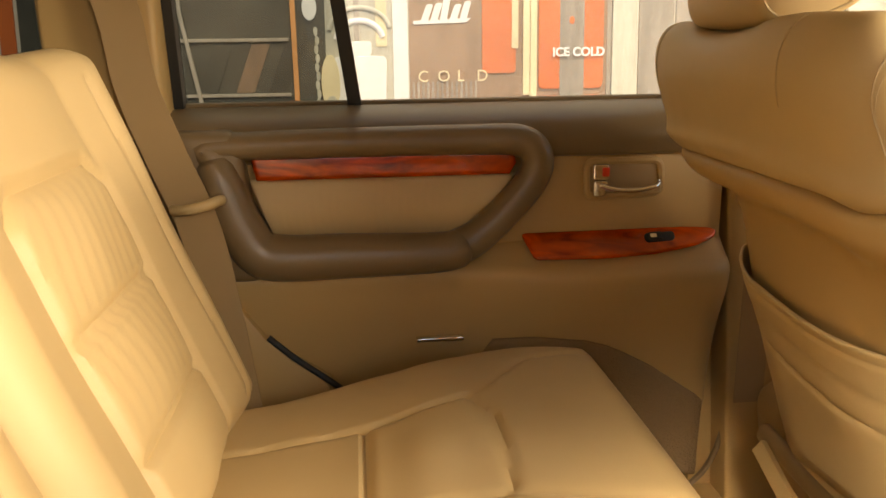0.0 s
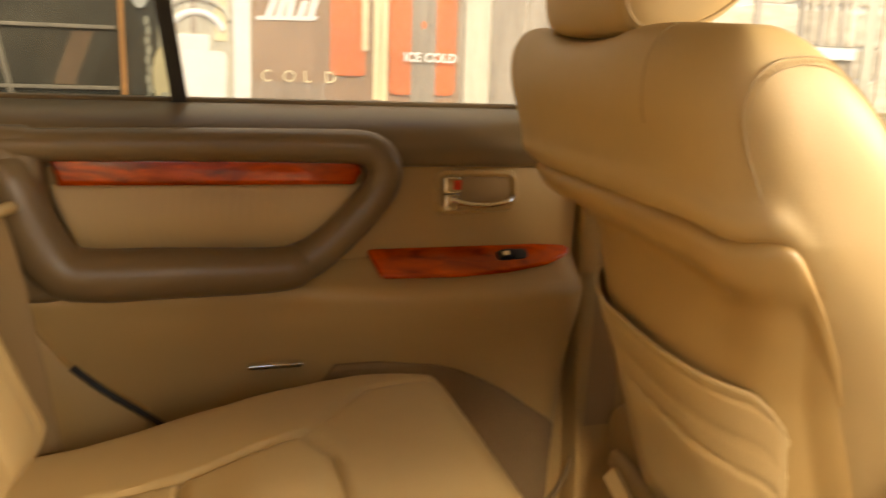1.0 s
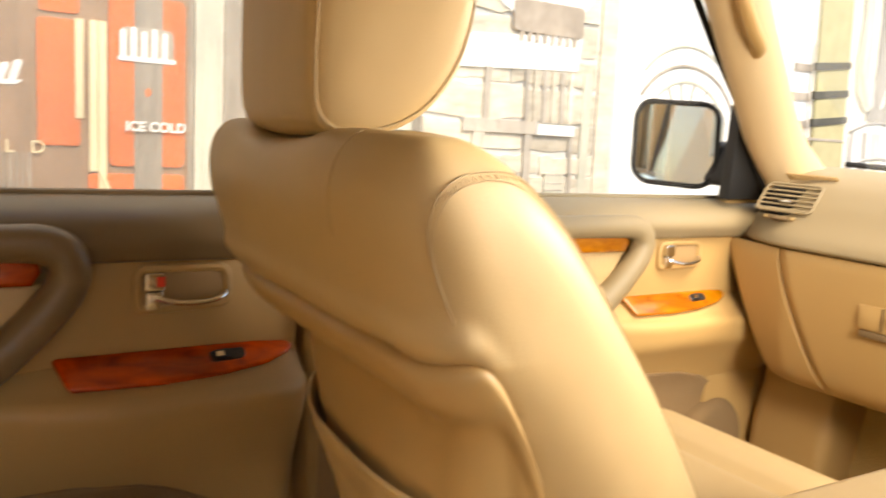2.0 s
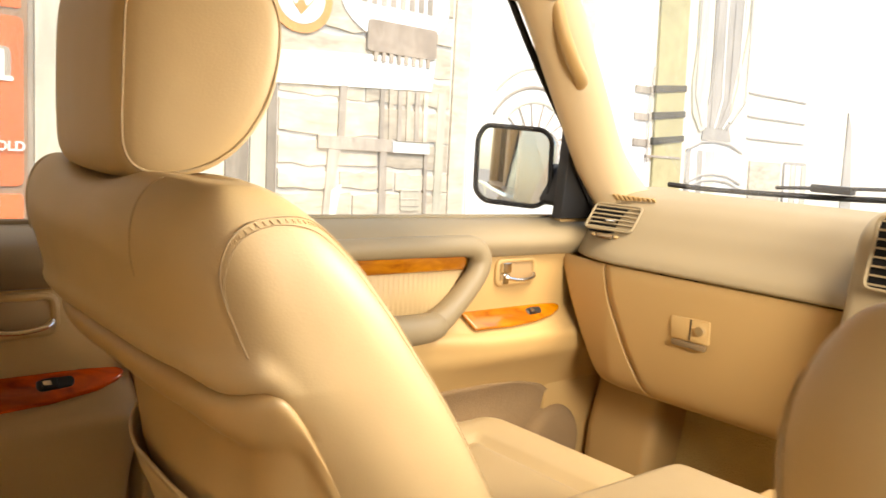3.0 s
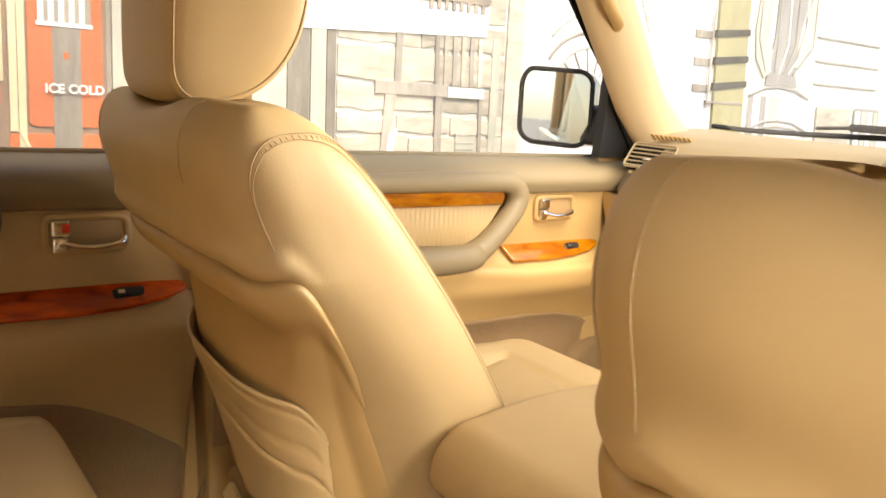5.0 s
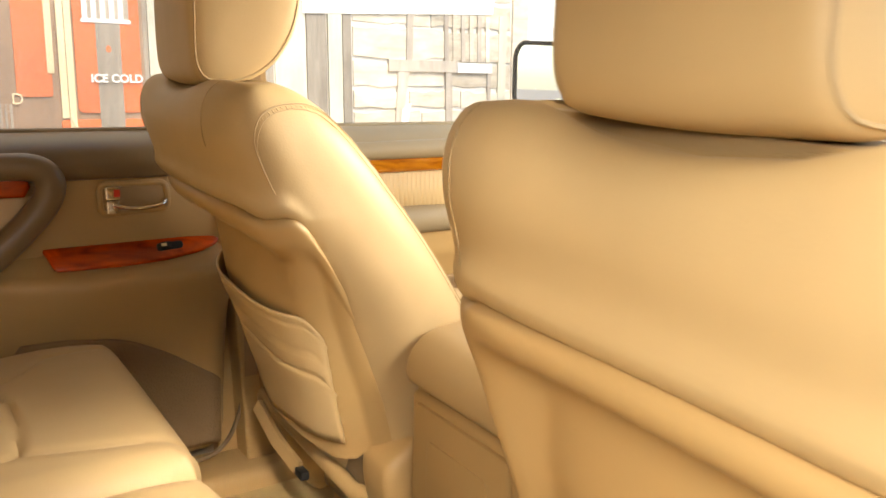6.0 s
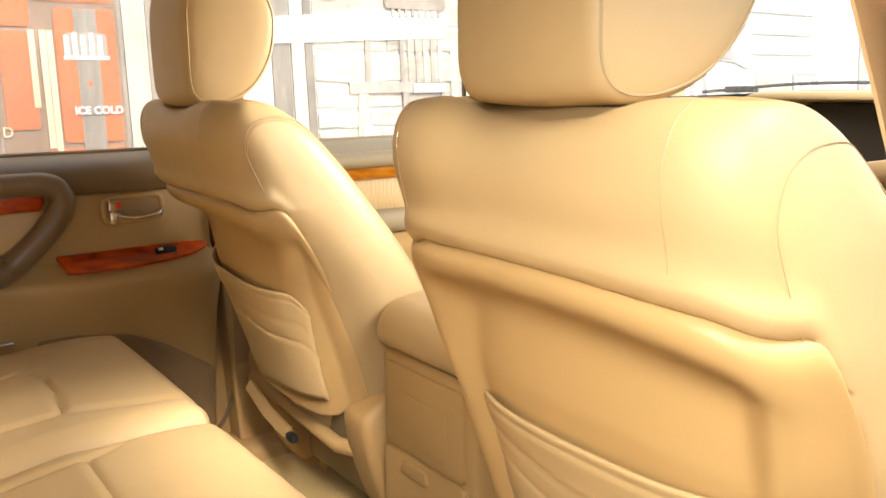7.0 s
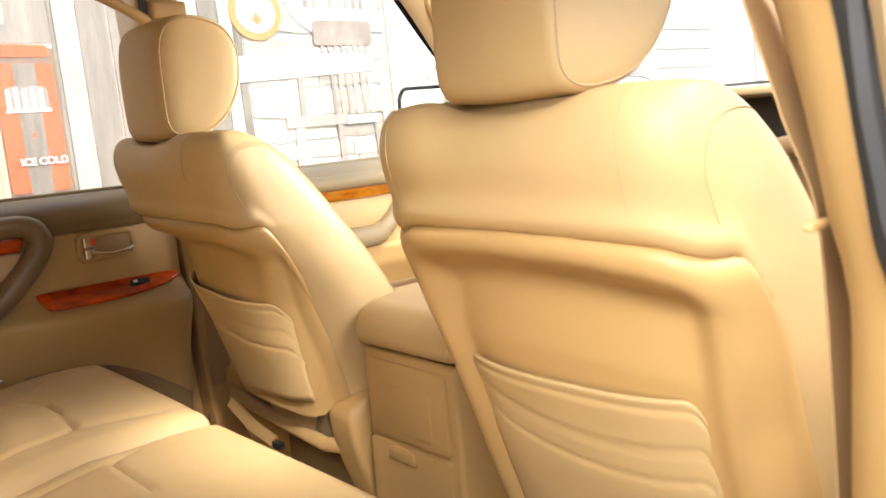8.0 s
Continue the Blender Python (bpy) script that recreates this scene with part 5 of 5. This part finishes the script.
while z < 2.25:
    h = rnd.uniform(0.075, 0.125)
    x = 1.292
    while x < 2.02:
        x1 = min(x + rnd.uniform(0.16, 0.42), 2.03)
        if x1 > 1.97:
            x1 = 2.03
        steps = 7
        low = [(x + 0.004 + (x1 - x - 0.008) * k / steps, z + rnd.uniform(0.0, 0.014)) for k in range(steps + 1)]
        high = [(x + 0.004 + (x1 - x - 0.008) * k / steps, z + h - rnd.uniform(0.0, 0.016)) for k in range(steps, -1, -1)]
        relief("stone", low + high, rnd.uniform(0.010, 0.024), STONE, st, bevel=0.004)
        x = x1
    z += h
relief("mortar", rect(1.29, 2.03, 0.9, 2.3), 0.004, ASH, st)
relief("white_bench", [(1.10, 1.765), (1.93, 1.805), (1.945, 1.925), (1.10, 1.86)], 0.026, WHITE, st)
stool = picture("stool_picture", "brown painted bar stool against stone", "wall relief")
relief("stool_seat", rect(1.442, 1.752, 1.578, 1.622), 0.034, GREYF, stool)
relief("stool_leg", [(1.462, 1.30), (1.482, 1.30), (1.535, 1.585), (1.485, 1.585)], 0.031, GREYF, stool)
relief("stool_leg", rect(1.700, 1.732, 1.25, 1.585), 0.031, GREYF, stool)
relief("stool_back", rect(1.520, 1.548, 1.62, 1.79, 0.006), 0.031, GREYF, stool)
relief("stool_light", [(1.488, 1.30), (1.505, 1.30), (1.54, 1.46), (1.50, 1.44)], 0.032, WHITE, stool)
chair = picture("chair_picture", "pale slatted chair painted beside the stool", "wall relief")
for k in range(6):
    relief("chair_slat", rect(1.695 + 0.040 * k, 1.714 + 0.040 * k, 1.62, 1.795), 0.029, GREYF if k % 2 == 0 else STONE, chair)
relief("chair_seat", rect(1.755, 1.925, 1.578, 1.615), 0.036, WHITE, chair)
relief("chair_leg", rect(1.905, 1.922, 1.36, 1.58), 0.028, GREYF, chair)
can = picture("can_picture", "striped tin can painted at the foot of the chair", "wall relief")
relief("can_body", rounded(rect(1.798, 1.886, 1.37, 1.45), 0.012), 0.030, PALEW, can)
for zz in (1.385, 1.41, 1.44):
    relief("can_band", rect(1.80, 1.884, zz, zz + 0.006), 0.033, GREYF, can)
sign = picture("round_sign_picture", "round tan sign with pale middle", "sign")
relief("disc", oval(1.365, 2.045, 0.12, 0.11), 0.030, OCHRE, sign)
relief("disc_face", oval(1.365, 2.045, 0.090, 0.082), 0.034, WHITE, sign)
relief("wing_mark", [(1.30, 2.06), (1.345, 2.02), (1.365, 2.05), (1.385, 2.02), (1.43, 2.06), (1.365, 1.99)], 0.037, OCHRE, sign)
oil = picture("oval_sign_picture", "white oval sign with grey writing bars", "sign")
relief("oval_face", oval(1.757, 2.10, 0.245, 0.15), 0.030, WHITE, oil)
for k in range(8):
    relief("writing_bar", rect(1.60 + 0.042 * k, 1.625 + 0.042 * k, 2.07, 2.125), 0.034, GREYF, oil)
till = picture("till_picture", "brown toothed machine on the white bench", "wall relief")
relief("till_body", rounded(rect(1.628, 1.942, 1.915, 2.02, 0.004), 0.02), 0.040, BROWNF, till)
for k in range(8):
    relief("tooth", rect(1.66 + 0.034 * k, 1.676 + 0.034 * k, 1.885, 1.925), 0.038, BROWNF, till)
fr = picture("timber_picture", "pale slanted timber frame", "wall relief")
relief("timber", rect(2.02, 2.10, 0.9, 2.4, 0.03), 0.02, STONE, fr)
relief("timber", rect(1.945, 1.985, 0.9, 1.80, 0.02), 0.024, PALEW, fr)
relief("pale_field", rect(2.13, 3.34, 0.6, 3.2), 0.004, WHITE, fr)

# wire wheel
wh = picture("wheel_picture", "grey wire wheel with mudguard painted on white", "wall relief")
cx, cz = 2.52, 1.62
stroke("tyre", [(cx + 0.235 * math.cos(a), cz + 0.20 * math.sin(a)) for a in np.linspace(0, 2 * math.pi, 40)], 0.010, 0.010, PALEW, wh)
for k in range(18):
    a = 2 * math.pi * k / 18
    stroke("spoke", [(cx + 0.03 * math.cos(a + 0.5), cz + 0.03 * math.sin(a + 0.5)), (cx + 0.22 * math.cos(a), cz + 0.19 * math.sin(a))], 0.0045, 0.012, GREYW, wh)
stroke("mudguard", [(cx + 0.30 * math.cos(a), cz + 0.255 * math.sin(a)) for a in np.linspace(0.4, 2.6, 20)], 0.007, 0.012, GREYW, wh)
stroke("mudguard", [(cx + 0.33 * math.cos(a), cz + 0.33 * math.sin(a)) for a in np.linspace(0.9, 2.4, 16)], 0.006, 0.012, PALEW, wh)

# banner, post with bands, cactus, barrels
ban = picture("banner_picture", "pale brown pennant on white", "wall relief")
relief("pennant", [(2.75, 2.7), (2.90, 2.7), (2.868, 1.90), (2.80, 2.05)], 0.012, STONE, ban)
po = picture("post_picture", "straw coloured post with dark bands", "wall relief")
relief("post", rect(3.365, 3.61, 1.0, 3.2), 0.030, STRAW, po)
for z in (1.95, 1.825, 1.705):
    relief("band", [(3.350, z - 0.02), (3.62, z + 0.01), (3.62, z + 0.04), (3.350, z + 0.015)], 0.040, DARKW, po)
    relief("band_end", rect(3.20, 3.33, z - 0.03, z + 0.005), 0.02, GREYW, po)
    relief("far_band", rect(4.27, 4.98, z + 0.058, z + 0.068), 0.012, PALEGREY, po)
relief("low_band", rect(3.30, 3.60, 1.625, 1.637), 0.036, GREYW, po)
stroke("cord", [(3.31, 1.60), (3.315, 1.85), (3.33, 2.05)], 0.006, 0.03, GREYW, po)
cac = picture("cactus_picture", "pale grey ribbed cactus in a tub", "wall relief")
relief("trunk", [(3.80, 1.735), (4.10, 1.735), (4.06, 1.83), (4.09, 2.0), (4.16, 2.25), (4.22, 3.0), (3.86, 3.0), (3.87, 2.2), (3.86, 1.98), (3.82, 1.83)], 0.016, PALEGREY, cac)
relief("arm", [(3.78, 1.77), (3.82, 1.79), (3.84, 1.90), (3.80, 2.05), (3.83, 2.25), (3.83, 3.0), (3.70, 3.0), (3.71, 2.2), (3.68, 2.0), (3.70, 1.86)], 0.020, PALEW, cac)
relief("arm", [(4.06, 1.84), (4.10, 1.83), (4.18, 1.92), (4.26, 2.1), (4.33, 2.4), (4.36, 3.0), (4.27, 3.0), (4.22, 2.35), (4.14, 2.05)], 0.020, PALEW, cac)
for k in range(7):
    x = 3.715 + 0.085 * k
    stroke("cactus_rib", [(x + 0.02, 3.0), (x + 0.005, 2.3), (x - 0.004 + 0.012 * (k % 2), 1.95), (3.86 + (x - 3.86) * 0.5, 1.80)], 0.006, 0.022, WHITE if k % 2 else PALEGREY, cac)
relief("tub", [(3.67, 1.40), (4.20, 1.40), (4.24, 1.66), (4.12, 1.715), (3.90, 1.73), (3.72, 1.715), (3.66, 1.66)], 0.012, WHITE, cac)
for x, w in ((3.665, 0.04), (3.77, 0.05), (3.85, 0.09)):
    relief("stave", rect(x, x + w, 1.42, 1.68), 0.018, PALEGREY if w < 0.06 else PALEW, cac)
for zz in (1.50, 1.53, 1.70):
    stroke("tub_hoop", [(3.67, zz - 0.02), (3.80, zz + 0.02), (3.92, zz + 0.03), (4.08, zz + 0.02), (4.22, zz - 0.02)], 0.007, 0.024, PALEGREY, cac)
bx = picture("crate_picture", "pale boxes painted on the wall", "wall relief")
relief("box_white", rect(4.32, 4.69, 1.40, 1.645), 0.02, STONE, bx)
relief("box_grey", rounded(rect(4.73, 5.03, 1.40, 1.655), 0.03), 0.02, PALEGREY, bx)
for k in range(4):
    relief("box_stave", rect(4.745 + 0.072 * k, 4.80 + 0.072 * k, 1.40, 1.635), 0.026, PALEW if k % 2 else WHITE, bx)
relief("curtain_edge", [(5.55, 1.2), (5.75, 1.2), (5.66, 1.9), (5.60, 2.0)], 0.02, PALEGREY, bx)
